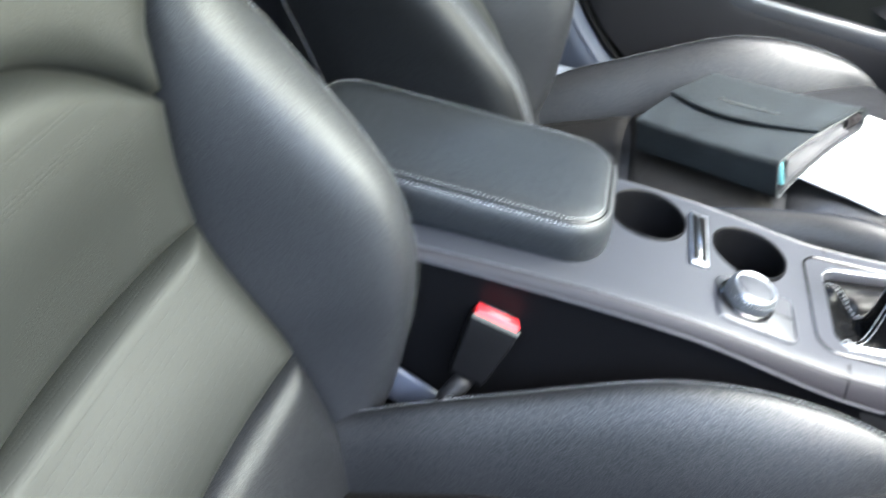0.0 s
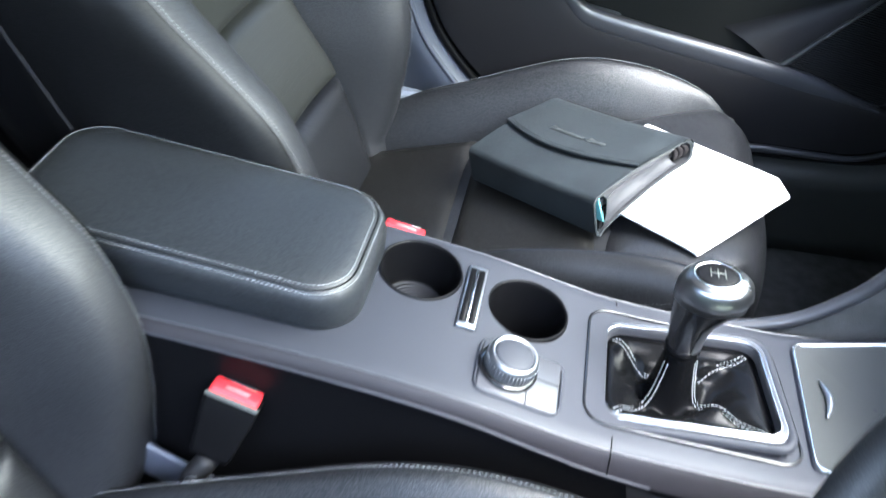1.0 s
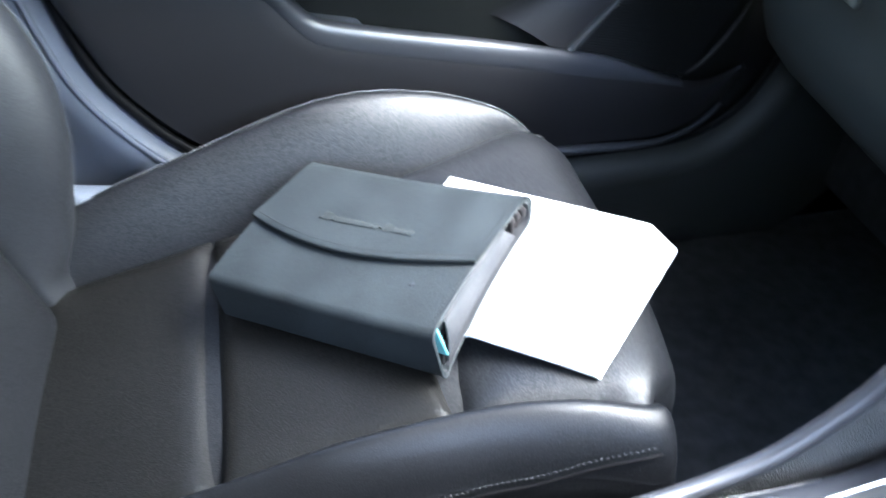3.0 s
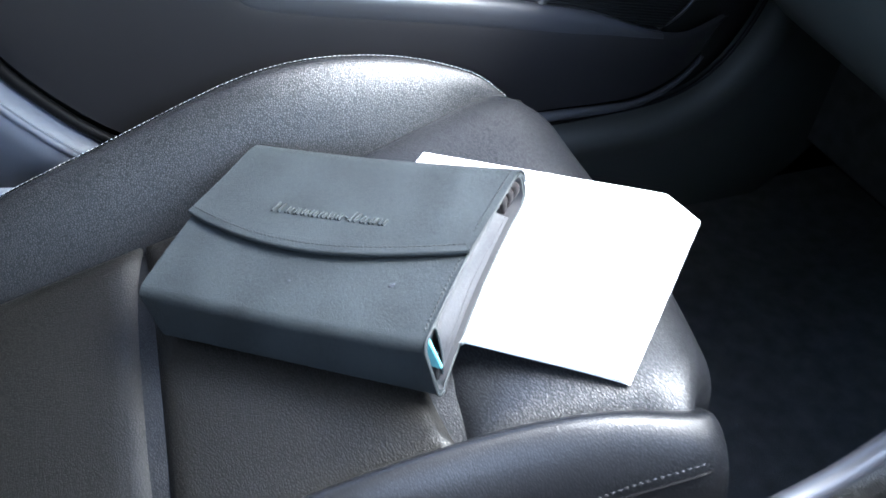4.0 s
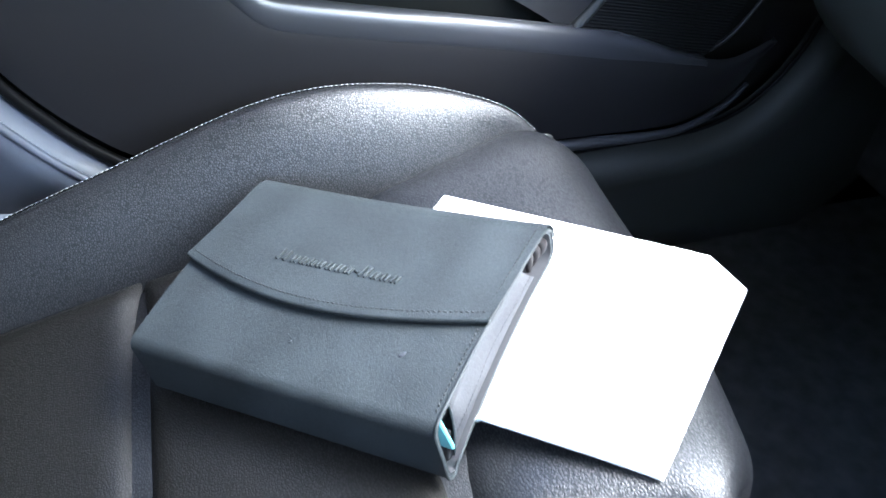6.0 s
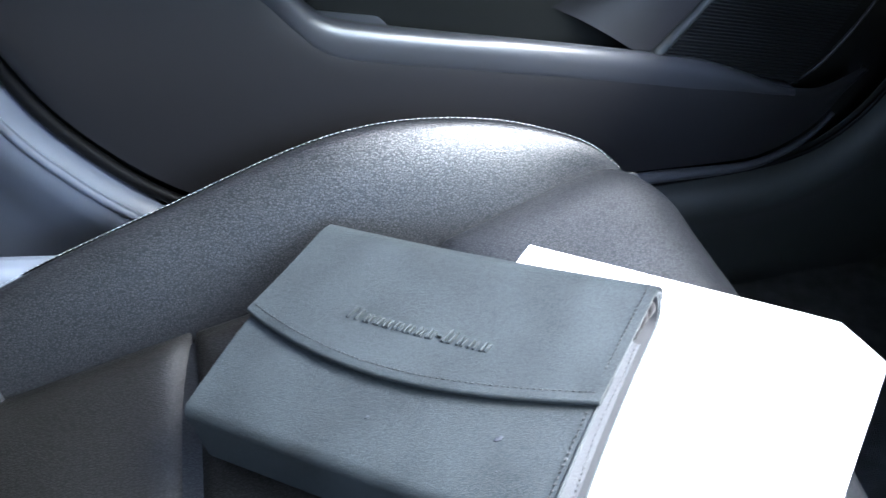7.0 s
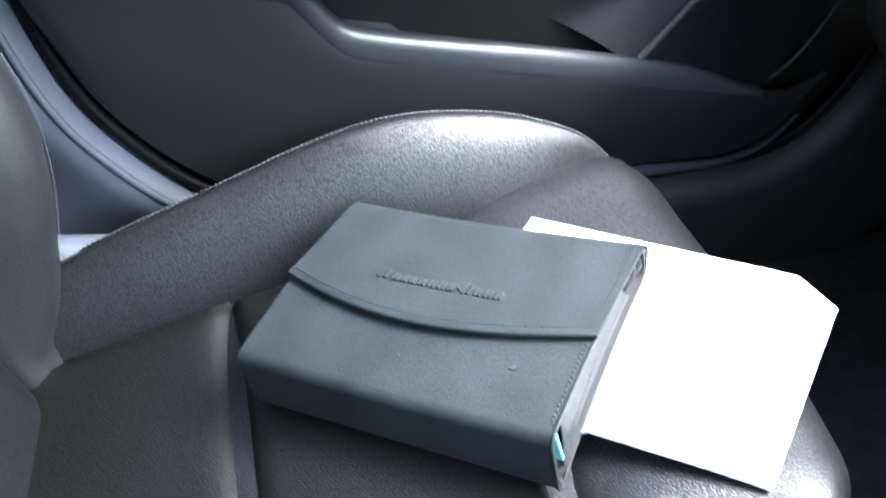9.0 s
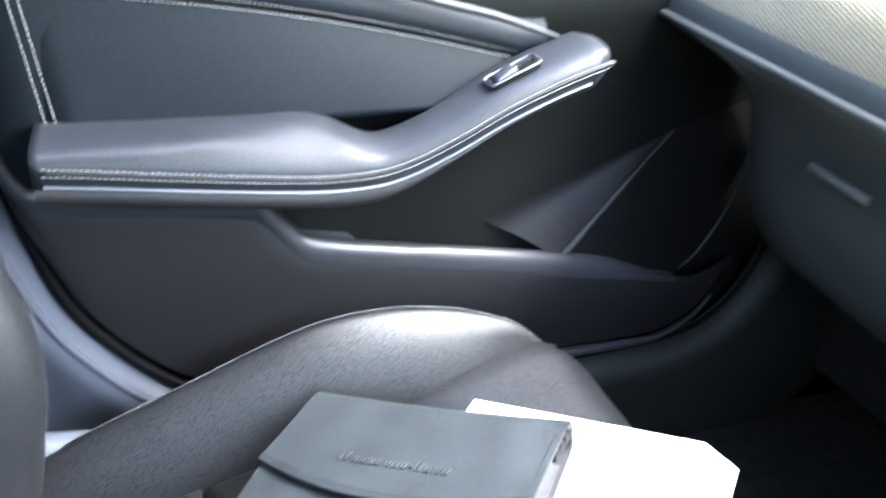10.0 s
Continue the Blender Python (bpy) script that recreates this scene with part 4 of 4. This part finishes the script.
    for i in range(30):
        t = i / 29
        row = []
        for k in range(13):
            w = k / 12
            y = 0.034 + 0.112 * t + 0.014 * (2 * w - 1) ** 2 * t ** 5 - 0.006 * (2 * w - 1) ** 2 * (1 - t) ** 6
            deep = 0.030 + (T - 0.030) * (y / D) ** 2.0
            zt, zb = -0.0035 - drop(y, 0), -deep + 0.003
            x = L - 0.0030 - 0.0065 * math.sin(math.pi * w) ** 2 - 0.0015 * math.sin(9 * t + 4 * w) * math.sin(math.pi * w)
            row.append(WALLET @ Vector((x, y, zt + (zb - zt) * w)))
        rows.append(row)
    gusset = part("end_gusset", surf(rows), M_GUSSET, wal, "pale grey end panel")
    part("gusset_edge", tube(rows[-1], 0.0011, 6), M_WALLET, gusset)
    line = [Vector(r[10]) + U * 0.0004 for r in rows]
    part("stitching", stitches(line, 0.0034, 0.55, 0.0004), M_RUBBER, gusset)
    part("gusset_crease", tube([Vector(r[4]) + U * 0.0002 for r in rows], 0.0006, 5), M_GUSSET, gusset)
    for k in range(3):
        y = 0.010 + 0.0075 * k
        pts = crom([(L - 0.006 - 0.002 * k, y + 0.004, -0.005), (L - 0.003 - 0.002 * k, y, -0.013), (L - 0.007, y + 0.003, -0.024)], 9)
        part("lining_fold", tube([WALLET @ Vector(p) for p in pts], [0.0015 + 0.0022 * math.sin(math.pi * i / 8) for i in range(9)], 8), M_MAUVE, wal, "folded mauve lining")
    # raised maker's mark: plain bars of its size
    x = 0.067
    for k, w in enumerate((0.0110, 0.0062, 0.0054, 0.0058, 0.0062, 0.0066, 0.0062, 0.0052, 0.0034, 0.0080, 0.0062, 0.0064, 0.0064)):
        h = 0.0108 if k in (0, 9) else (0.0016 if k == 8 else 0.0074)
        zf = 0.0046 - 0.003 * math.sin(math.pi * x / L)
        for dx, hh in (((0.22, 1.0), (0.74, 0.92)) if k != 8 else ((0.5, 1.0),)):
            bar = (0.0017, h * hh, 0.0026) if k != 8 else (0.0026, 0.0016, 0.0026)
            part("raised_mark", rbox(bar, 0.0005, 2, WALLET @ pose(x + w * dx, 0.0845 - h * hh / 2 - (0.0028 if k == 8 else 0), zf, 0, 0, 10)), M_WALLET, flap)
        x += w * 1.12 + 0.0008
    for x, y, r in ((0.198, 0.132, 0.0017), (0.118, 0.142, 0.0009), (0.205, 0.150, 0.0005)):
        part("scuff", disc_loft([(r, 0), (r * 0.8, 0.0003), (r * 0.2, 0.0004)], 10, WALLET @ pose(x, y, -drop(y, 0.0) - 0.003 * math.sin(math.pi * x / L), 0, 0, 30), 1.9), M_CONSOLE, cover, "small pale scuff")
    # booklets inside, seen at the open end
    for k, (z, t, y0, y1, tilt, m) in enumerate(((-0.0125, 0.008, 0.020, 0.150, -3, M_LINING), (-0.024, 0.010, 0.018, 0.158, -7, M_LINING), (-0.038, 0.008, 0.060, 0.160, -11, M_DARK))):
        part("booklet", rbox((0.222, y1 - y0, t), 0.0015, 2, WALLET @ pose(0.121 - 0.003 * k, (y0 + y1) / 2, z, tilt, 0, 0)), m, wal)
    part("card", rbox((0.05, 0.0030, 0.036), 0.0012, 2, WALLET @ pose(L - 0.0265, D - 0.0135, -0.033, -8, 0, 1)), M_CYAN, wal, "pale cyan plastic card")
    part("inner_strap", rbox((0.010, 0.004, 0.022), 0.0012, 2, WALLET @ pose(L - 0.010, D - 0.016, -0.050, 20, 0, 0)), M_DARK, wal)
    return settle(wal)


build_wallet()


def build_paper():
    back, start, side, fore = Vector((0.0496, 0.4872, 0.3935)), Vector((0.2060, 0.3585, 0.4143)), Vector((0.2150, 0.3243, 0.4150)), Vector((0.1056, 0.2202, 0.3880))
    uu = (start - back).normalized()
    vv = (fore - side).normalized()
    nn = vv.cross(uu).normalized()
    along = (side - start).dot(uu) - uu.dot(vv) * (side - start).dot(vv)
    along /= 1 - uu.dot(vv) ** 2
    o = start + uu * along
    cut_y = (side - o).length
    W, H = (o - back).length, (fore - o).length
    book = thing("paper_booklet", "plain white paper booklet under the wallet on the seat", "paper", tuple(o - uu * 0.12 + vv * 0.08 - nn * 0.003))
    def sheet(z0, z1, shrink):
        bm = bmesh.new()
        layers = []
        for dz in (z0, z1):
            grid = []
            for i in range(57):
                row = []
                for j in range(31):
                    y = shrink + (cut_y * j / 6 if j < 7 else cut_y + (H - cut_y) * (j - 6) / 24) * (1 - 2 * shrink / H)
                    notch = along * max(0.0, 1 - y / cut_y)
                    x = -shrink - notch - (W - 2 * shrink - notch) * i / 56
                    bend = -0.0025 * max(0.0, 1 + x / 0.05) ** 2 + 0.0008 * math.sin(y * 38) - 0.002 * max(0.0, y / H - 0.7)
                    bend -= 0.011 * min(1.0, max(0.0, (-x - 0.1135) / 0.010)) * min(1.0, max(0.0, (y - 0.11) / 0.04))
                    row.append(bm.verts.new(o + uu * x + vv * y + nn * (dz + bend)))
                grid.append(row)
            layers.append(grid)
            for i in range(56):
                for j in range(30):
                    bm.faces.new([grid[i][j], grid[i + 1][j], grid[i + 1][j + 1], grid[i][j + 1]])
        rims = [[g[i][0] for i in range(56)] + [g[56][j] for j in range(30)] + [g[i][30] for i in range(56, 0, -1)] + [g[0][j] for j in range(30, 0, -1)] for g in layers]
        for k in range(len(rims[0])):
            n = (k + 1) % len(rims[0])
            bm.faces.new([rims[0][k], rims[0][n], rims[1][n], rims[1][k]])
        return bm
    for name, z0, z1, shrink in (("cover", 0.0, -0.0005, 0.0), ("pages", -0.0009, -0.0026, 0.0012), ("back_cover", -0.0030, -0.0035, 0.0)):
        ob = part(name, sheet(z0, z1, shrink), M_PAPER, book)
        ob.data.set_sharp_from_angle(angle=radians(50))
    settle(book)


build_paper()


# ---- passenger door ----
def build_door():
    door = thing("car_door", "closed black front passenger door lining with armrest and pocket", "car door", (0.1, 0.78, 0.2))
    # lower panel: the wall of the door pocket
    top = crom([(-0.348, 0.605), (-0.342, 0.570), (-0.328, 0.541), (-0.305, 0.529), (-0.22, 0.523), (-0.124, 0.511), (-0.108, 0.505), (-0.086, 0.478), (-0.062, 0.452), (-0.03, 0.441), (0.04, 0.427), (0.16, 0.405), (0.257, 0.386), (0.34, 0.368), (0.42, 0.345), (0.47, 0.335), (0.53, 0.345)], 90)
    bot = crom([(-0.356, 0.590), (-0.340, 0.510), (-0.318, 0.448), (-0.292, 0.390), (-0.250, 0.334), (-0.195, 0.285), (-0.12, 0.250), (-0.03, 0.238), (0.10, 0.238), (0.20, 0.240), (0.288, 0.243), (0.38, 0.242), (0.44, 0.245), (0.50, 0.266), (0.535, 0.300), (0.552, 0.335)], 90)
    rows = []
    for k in range(90):
        row = []
        for j in range(17):
            v = j / 16
            x, z = top[k] * (1 - v) + bot[k] * v
            y = 0.722 + 0.016 * v - 0.008 * math.sin(math.pi * v) - 0.005 * min(1.0, v / 0.16) ** 0.8 * (1 - v) + 0.03 * max(0, (x - 0.38) / 0.17) ** 2
            row.append((x, y, z))
        rows.append(row)
    lower = part("lower_panel", surf(rows), M_DOOR, door)
    lip = []
    for k in range(90):
        x, z = top[k]
        if x > 0.44:
            break
        thin = min(1.0, max(0.25, (0.45 - x) / 0.14))
        y = 0.722 + 0.03 * max(0, (x - 0.38) / 0.17) ** 2
        lip.append([(x, y + dy, z - 0.004 + (dz + 0.004) * thin) for dy, dz in ((0.001, -0.030), (-0.0035, -0.026), (-0.0056, -0.016), (-0.0060, -0.004), (-0.0035, 0.0045), (0.002, 0.0090), (0.009, 0.0095), (0.014, 0.005), (0.016, -0.01), (0.018, -0.08))])
    part("pocket_lip", surf(lip), M_LIP, door, "smooth rounded pocket rim")
    part("lower_edge", tube([(bot[k][0], 0.733 + 0.03 * max(0, (bot[k][0] - 0.38) / 0.17) ** 2, bot[k][1] - 0.007) for k in range(36, 82)], [0.0115 - 0.0090 * (k / 45) ** 1.2 for k in range(46)], 10), M_LIP, door)
    # back wall of the pocket and skin ahead of it
    skin = []
    for i in range(40):
        x = -0.36 + 0.98 * i / 39
        row = []
        for j in range(30):
            z = 0.20 + 0.66 * j / 29
            y = 0.785 - 0.06 * min(1.0, max(0, (z - 0.50) / 0.2)) ** 1.5 + 0.25 * max(0, z - 0.76) - 0.02 * max(0, (0.30 - z) / 0.1)
            y += 0.02 * max(0, (x - 0.45) / 0.15)
            row.append((x, y, z))
        skin.append(row)
    part("door_skin", surf(skin), M_SKIN, door)
    # ledge in the pocket; its pale colour stands in for a gloss highlight
    part("pocket_shelf", rbox((0.075, 0.050, 0.024), 0.009, 4, pose(-0.036, 0.762, 0.427, -14, 10, 0)), M_PALE, door, "smooth ledge inside the door pocket")
    # moulded wedge and loudspeaker grille at the front of the pocket
    A, S, T, R = Vector((0.168, 0.7835, 0.424)), Vector((0.257, 0.730, 0.386)), Vector((0.424, 0.779, 0.528)), Vector((0.435, 0.728, 0.345))
    rows = []
    for i in range(20):
        u = i / 19
        p, q = A.lerp(T, u), S.lerp(T, u)
        row = []
        for v in range(14):
            s = v / 13
            w = p.lerp(q, s)
            w.y = p.y + (q.y - p.y) * s ** 2.2
            row.append(w)
        rows.append(row)
    part("speaker_wedge", surf(rows), M_DARK, door)
    part("wedge_ridge", tube([S.lerp(T, i / 20) for i in range(21)], [0.0060 * (1 - 0.5 * i / 20) for i in range(21)], 8), M_KICK, door)
    part("grille_edge", tube(crom([(0.425, 0.736, 0.338), (0.462, 0.738, 0.357), (0.493, 0.742, 0.395), (0.516, 0.748, 0.434), (0.53, 0.755, 0.475)], 24), [0.0030 - 0.0022 * i / 23 for i in range(24)], 8), M_DOOR, door)
    F = Vector((0.62, 0.80, 0.60))
    rows = []
    for i in range(24):
        u = i / 23
        p, q = S.lerp(R, u), T.lerp(F, u)
        rows.append([p.lerp(q, v / 15) + Vector((0, -0.006 * math.sin(math.pi * v / 15), 0)) for v in range(16)])
    grille = part("speaker_grille", surf(rows), M_GRILLE, door, "black ribbed loudspeaker grille")
    # armrest with pull handle: one swept form
    edge = crom([(-0.304, 0.588), (-0.25, 0.582), (-0.195, 0.575), (-0.11, 0.565), (-0.043, 0.560), (0.014, 0.565), (0.07, 0.587), (0.127, 0.617), (0.18, 0.640), (0.222, 0.655), (0.238, 0.660)], 70)
    rows = []
    for k, (x, z) in enumerate(edge):
        b = min(1.0, max(0.0, (x + 0.065) / 0.075))
        b = b * b * (3 - 2 * b)
        depth = 0.066 * (1 - b) + (0.044 + 0.014 * min(1.0, max(0.0, (x - 0.06) / 0.08))) * b
        rise = (0.019 + 0.025 * min(1.0, max(0.0, (x + 0.296) / 0.22))) * (1 - b) + 0.022 * b
        y0 = 0.640
        endk = min(1.0, (0.242 - x) / 0.02)
        sec = crom([(y0 + 0.006, z - 0.022), (y0 + 0.001, z - 0.010), (y0 - 0.002, z + 0.002), (y0 + 0.003, z + min(0.016, rise * 0.55)), (y0 + 0.016, z + min(0.028, rise * 0.80)), (y0 + 0.6 * depth, z + rise * 0.93), (y0 + depth, z + rise), (y0 + depth + 0.012, z + rise - 0.006), (y0 + depth + 0.016, z - 0.022)], 28)
        mid = np.array((y0 + depth / 2, z))
        rows.append([(x, *(mid + (np.array(p) - mid) * (0.6 + 0.4 * endk))) for p in sec])
    arm = part("door_armrest", surf(rows, cap=True), M_DOORLEATHER, door, "padded black leather door armrest and pull")
    part("stitching", band([(x, 0.6374, z + 0.0034) for x, z in edge[1:]], [(x, 0.6376, z - 0.0034) for x, z in edge[1:]]), M_DOORTHREAD, arm, "pale double row of seam thread")
    part("seam", tube([(x, 0.6388, z) for x, z in edge[1:]], 0.0018, 6), M_RUBBER, arm)
    strip = []
    for x, z in edge[1:-8]:
        strip.append([(x, 0.650, z - 0.0128), (x, 0.6412, z - 0.0134), (x, 0.6398, z - 0.0148), (x, 0.6410, z - 0.0164), (x, 0.650, z - 0.0172)])
    part("satin_strip", surf(strip), M_SATIN, door, "thin satin strip under the armrest")
    rows = []
    for x, z in edge[:62]:
        f = max(0.0, 1 - max(0.0, x / 0.16))
        rows.append([(x, y, z - 0.018 - dz * f) for y, dz in ((0.6445, 0.0), (0.6425, 0.005), (0.6430, 0.011), (0.648, 0.0165), (0.660, 0.019), (0.725, 0.020), (0.745, 0.032))])
    part("armrest_underside", surf(rows), M_DOOR, door)
    # window switch on the pull
    sm = pose(0.142, 0.669, 0.6455, 0, -25, 0)
    sw = part("switch_panel", rbox((0.054, 0.026, 0.006), 0.002, 2, sm), M_GLOSS, door, "black window switch panel")
    part("switch_frame", tube([sm @ Vector((x, y, 0.003)) for x, y in (lambda l: l + l[:1])(rounded_loop(-0.028, 0.028, -0.0135, 0.0135, 0.005, 4))], 0.0012, 6, False), M_SATIN, sw)
    part("window_button", rbox((0.022, 0.017, 0.006), 0.002, 2, sm @ pose(-0.008, 0, 0.0035, 0, -10, 0)), M_SATIN, sw, "silver rocker button")
    # upper insert and its frame
    def ins(u, v):
        x = -0.296 + 0.466 * u
        lo = 0.588 + 0.012 * u
        hi = 0.724 - 0.075 * u - 0.012 * math.sin(math.pi * u) * -1
        return (x + 0.018 * (0.5 - v) * (1 - u), 0.706 + 0.018 * v, lo + (hi - lo) * v)
    insert = part("upper_insert", pad(ins, 40, 24, 0.002, 0.006, 0.05, (0, -1, 0)), M_DOORINSERT, door, "blue-black leather door insert")
    rim_top = [Vector(ins(u, 1)) for u in [i / 40 for i in range(41)]]
    rim_end = [Vector(ins(0, v)) for v in [i / 20 for i in range(21)]]
    part("stitching", band([p + Vector((0, -0.005, 0.0036)) for p in rim_top], [p + Vector((0, -0.005, -0.0036)) for p in rim_top]), M_DOORTHREAD, insert, "pale double row of seam thread")
    part("stitching", band([p + Vector((-0.0042, -0.005, 0)) for p in rim_end], [p + Vector((0.0042, -0.005, 0)) for p in rim_end]), M_DOORTHREAD, insert, "pale double row of seam thread")
    rows = []
    for i in range(36):
        u = i / 35
        x = -0.36 + 0.56 * u
        hi = 0.724 - 0.075 * min(1, max(0, (x + 0.30) / 0.47)) + 0.012 * math.sin(math.pi * min(1, max(0, (x + 0.30) / 0.47)))
        rows.append([(x, y, z) for y, z in crom([(0.732, hi - 0.004), (0.720, hi + 0.002), (0.716, hi + 0.014), (0.722, hi + 0.030), (0.735, hi + 0.040), (0.738, hi + 0.060), (0.75, hi + 0.10), (0.80, hi + 0.12)], 18)])
    part("upper_rail", surf(rows), M_DOORINSERT, door)
    pts = crom([(-0.10, 0.716, 0.752), (0.0, 0.712, 0.728), (0.074, 0.708, 0.708), (0.135, 0.704, 0.694), (0.193, 0.703, 0.675), (0.25, 0.715, 0.655)], 24)
    part("belt_trim", tube(pts, [0.0055 - 0.0035 * (i / 23) ** 2 for i in range(24)], 8), M_DOORLEATHER, door, "grey trim strip")
    part("inner_frame", rbox((0.90, 0.03, 0.50), 0.01, 2, pose(0.10, 0.82, 0.50)), M_DARK, door)
    rows = []
    for k in range(30):
        z = 0.54 + 0.19 * k / 29
        xr = -0.338
        rows.append([(xr - 0.012, 0.75, z), (xr - 0.006, 0.735, z), (xr + 0.006, 0.722, z), (xr + 0.036, 0.717, z), (xr + 0.075, 0.722, z)])
    part("rear_edge", surf(rows), M_DOORINSERT, door)
    return settle(door), bot


door, door_bottom = build_door()

# ---- pillar and sill lining beside the passenger seat ----
rim = crom([(-0.40, 0.82), (-0.372, 0.66), (-0.352, 0.545), (-0.318, 0.410), (-0.272, 0.333), (-0.215, 0.275), (-0.14, 0.232), (-0.03, 0.215), (0.15, 0.213), (0.35, 0.216), (0.47, 0.226), (0.54, 0.262), (0.585, 0.335), (0.61, 0.45)], 100)
rows, seal, bead = [], [], []
for k in range(100):
    a, b = rim[max(k - 1, 0)], rim[min(k + 1, 99)]
    t = (b - a) / np.linalg.norm(b - a)
    out = np.array((t[1], -t[0]))
    p = rim[k]
    seal.append((p[0] - out[0] * 0.004, 0.742, p[1] - out[1] * 0.004))
    prof = ((0.002, 0.758), (0.006, 0.738), (0.014, 0.726), (0.026, 0.720), (0.045, 0.722), (0.07, 0.735), (0.11, 0.748), (0.17, 0.752), (0.23, 0.756), (0.30, 0.760))
    rows.append([(p[0] + out[0] * o, y, max(p[1] + out[1] * o, 0.01)) for o, y in prof])
tagged(link_mesh("pillar_lining", surf(rows[:46]), M_TRIM), "blue-grey plastic pillar lining beside the seat", "trim", kind="structure")
tagged(link_mesh("sill_trim", surf(rows[45:]), M_KICK), "black plastic door sill lining", "trim", kind="structure")
beads = []
for k in range(46):
    c, d = rim[max(k - 1, 0)], rim[min(k + 1, 99)]
    t = (d - c) / np.linalg.norm(d - c)
    beads.append((rim[k][0] + t[1] * 0.019, 0.7225, rim[k][1] - t[0] * 0.019))
tagged(link_mesh("lining_bead", tube(beads, 0.0045, 8), M_TRIM), "raised blue-grey edge of the pillar lining", "trim", kind="structure")
tagged(link_mesh("door_seal", tube(seal, [0.0065 - 0.0035 * min(1.0, max(0.0, (k - 48) / 10)) for k in range(100)], 10), M_SHADED), "black rubber door seal", "trim", kind="structure")


# ---- dashboard ahead of the passenger ----
def build_dash():
    dash = thing("dashboard", "dark dashboard with a woven-look trim panel and glovebox", "dashboard", (0.6, 0.2, 0.5))
    ys = [-0.78 + 1.54 * i / 40 for i in range(41)]
    def edge(y):
        return 0.665 + 0.075 * (y - 0.40) * 0.9
    lower, decor, upper, lip, band = [], [], [], [], []
    for y in ys:
        e = edge(max(y, 0.0))
        turn = 0.09 * max(0.0, (y - 0.60) / 0.16) ** 2
        lower.append([(x + turn * min(1.0, max(0.0, (e - z) / 0.06)), y, z) for x, z in crom([(0.345, e), (0.352, e - 0.012), (0.385, e - 0.035), (0.42, e - 0.07), (0.440, e - 0.12), (0.455, e - 0.19), (0.49, e - 0.26), (0.60, e - 0.31), (0.85, e - 0.33)], 26)])
        lip.append((0.345, y, e + 0.002))
        band.append([(x, y, z) for x, z in crom([(0.349, e + 0.003), (0.350, e + 0.018), (0.3525, e + 0.027)], 6)])
        decor.append([(x, y, z) for x, z in crom([(0.3535, e + 0.026), (0.357, e + 0.045), (0.368, e + 0.080), (0.395, e + 0.115)], 12)])
        upper.append([(x, y, z) for x, z in crom([(0.393, e + 0.112), (0.397, e + 0.128), (0.43, e + 0.15), (0.60, e + 0.17), (0.92, e + 0.15)], 12)])
    part("lower_dash", surf(lower), M_GLOVEBOX, dash)
    part("dash_band", surf(band), M_DASH, dash)
    part("dash_lip", tube(lip, 0.004, 8), M_DASH, dash)
    part("trim_panel", surf(decor), M_DECOR, dash, "woven-look trim panel")
    part("dash_top", surf(upper), M_DARK, dash)
    pts = [(0.418, y, edge(y) - 0.098) for y in [0.455 + 0.08 * i / 10 for i in range(11)]]
    part("glovebox_grip", tube(pts, 0.0050, 8), M_GRIP, dash, "slim bright glovebox grip")
    part("centre_stack", rbox((0.20, 0.24, 0.40), 0.03, 3, pose(0.46, 0, 0.52, 0, -18, 0)), M_DARK, dash)
    part("footwell_panel", rbox((0.06, 1.5, 0.30), 0.01, 2, pose(0.80, 0.02, 0.25)), M_CARPET, dash)
    return settle(dash)


build_dash()


# ---- steering wheel ----
def build_wheel():
    wh = thing("steering_wheel", "black leather steering wheel", "steering wheel", (0.13, -0.385, 0.62))
    m = pose(0.160, -0.390, 0.640, 0, -66, 0)
    rim_pts = [m @ Vector((0.183 * math.cos(k * math.tau / 64), 0.183 * math.sin(k * math.tau / 64), 0)) for k in range(65)]
    part("rim", tube(rim_pts, 0.0165, 14, False), M_ARM, wh)
    part("hub", disc_loft([(0.03, -0.07), (0.075, -0.04), (0.085, -0.015), (0.07, 0.0), (0.02, 0.008)], 32, m), M_DARK, wh)
    for a in (0, 90, 270):
        c, s = math.cos(radians(a)), math.sin(radians(a))
        part("spoke", rbox((0.12, 0.045, 0.016), 0.006, 2, m @ pose(0.125 * c, 0.125 * s, -0.012, 0, 0, a)), M_DARK, wh)
    part("column", tube([m @ Vector((0, 0, -0.05)), m @ Vector((0, 0, -0.28))], 0.05, 16), M_DARK, wh)
    return settle(wh)


build_wheel()
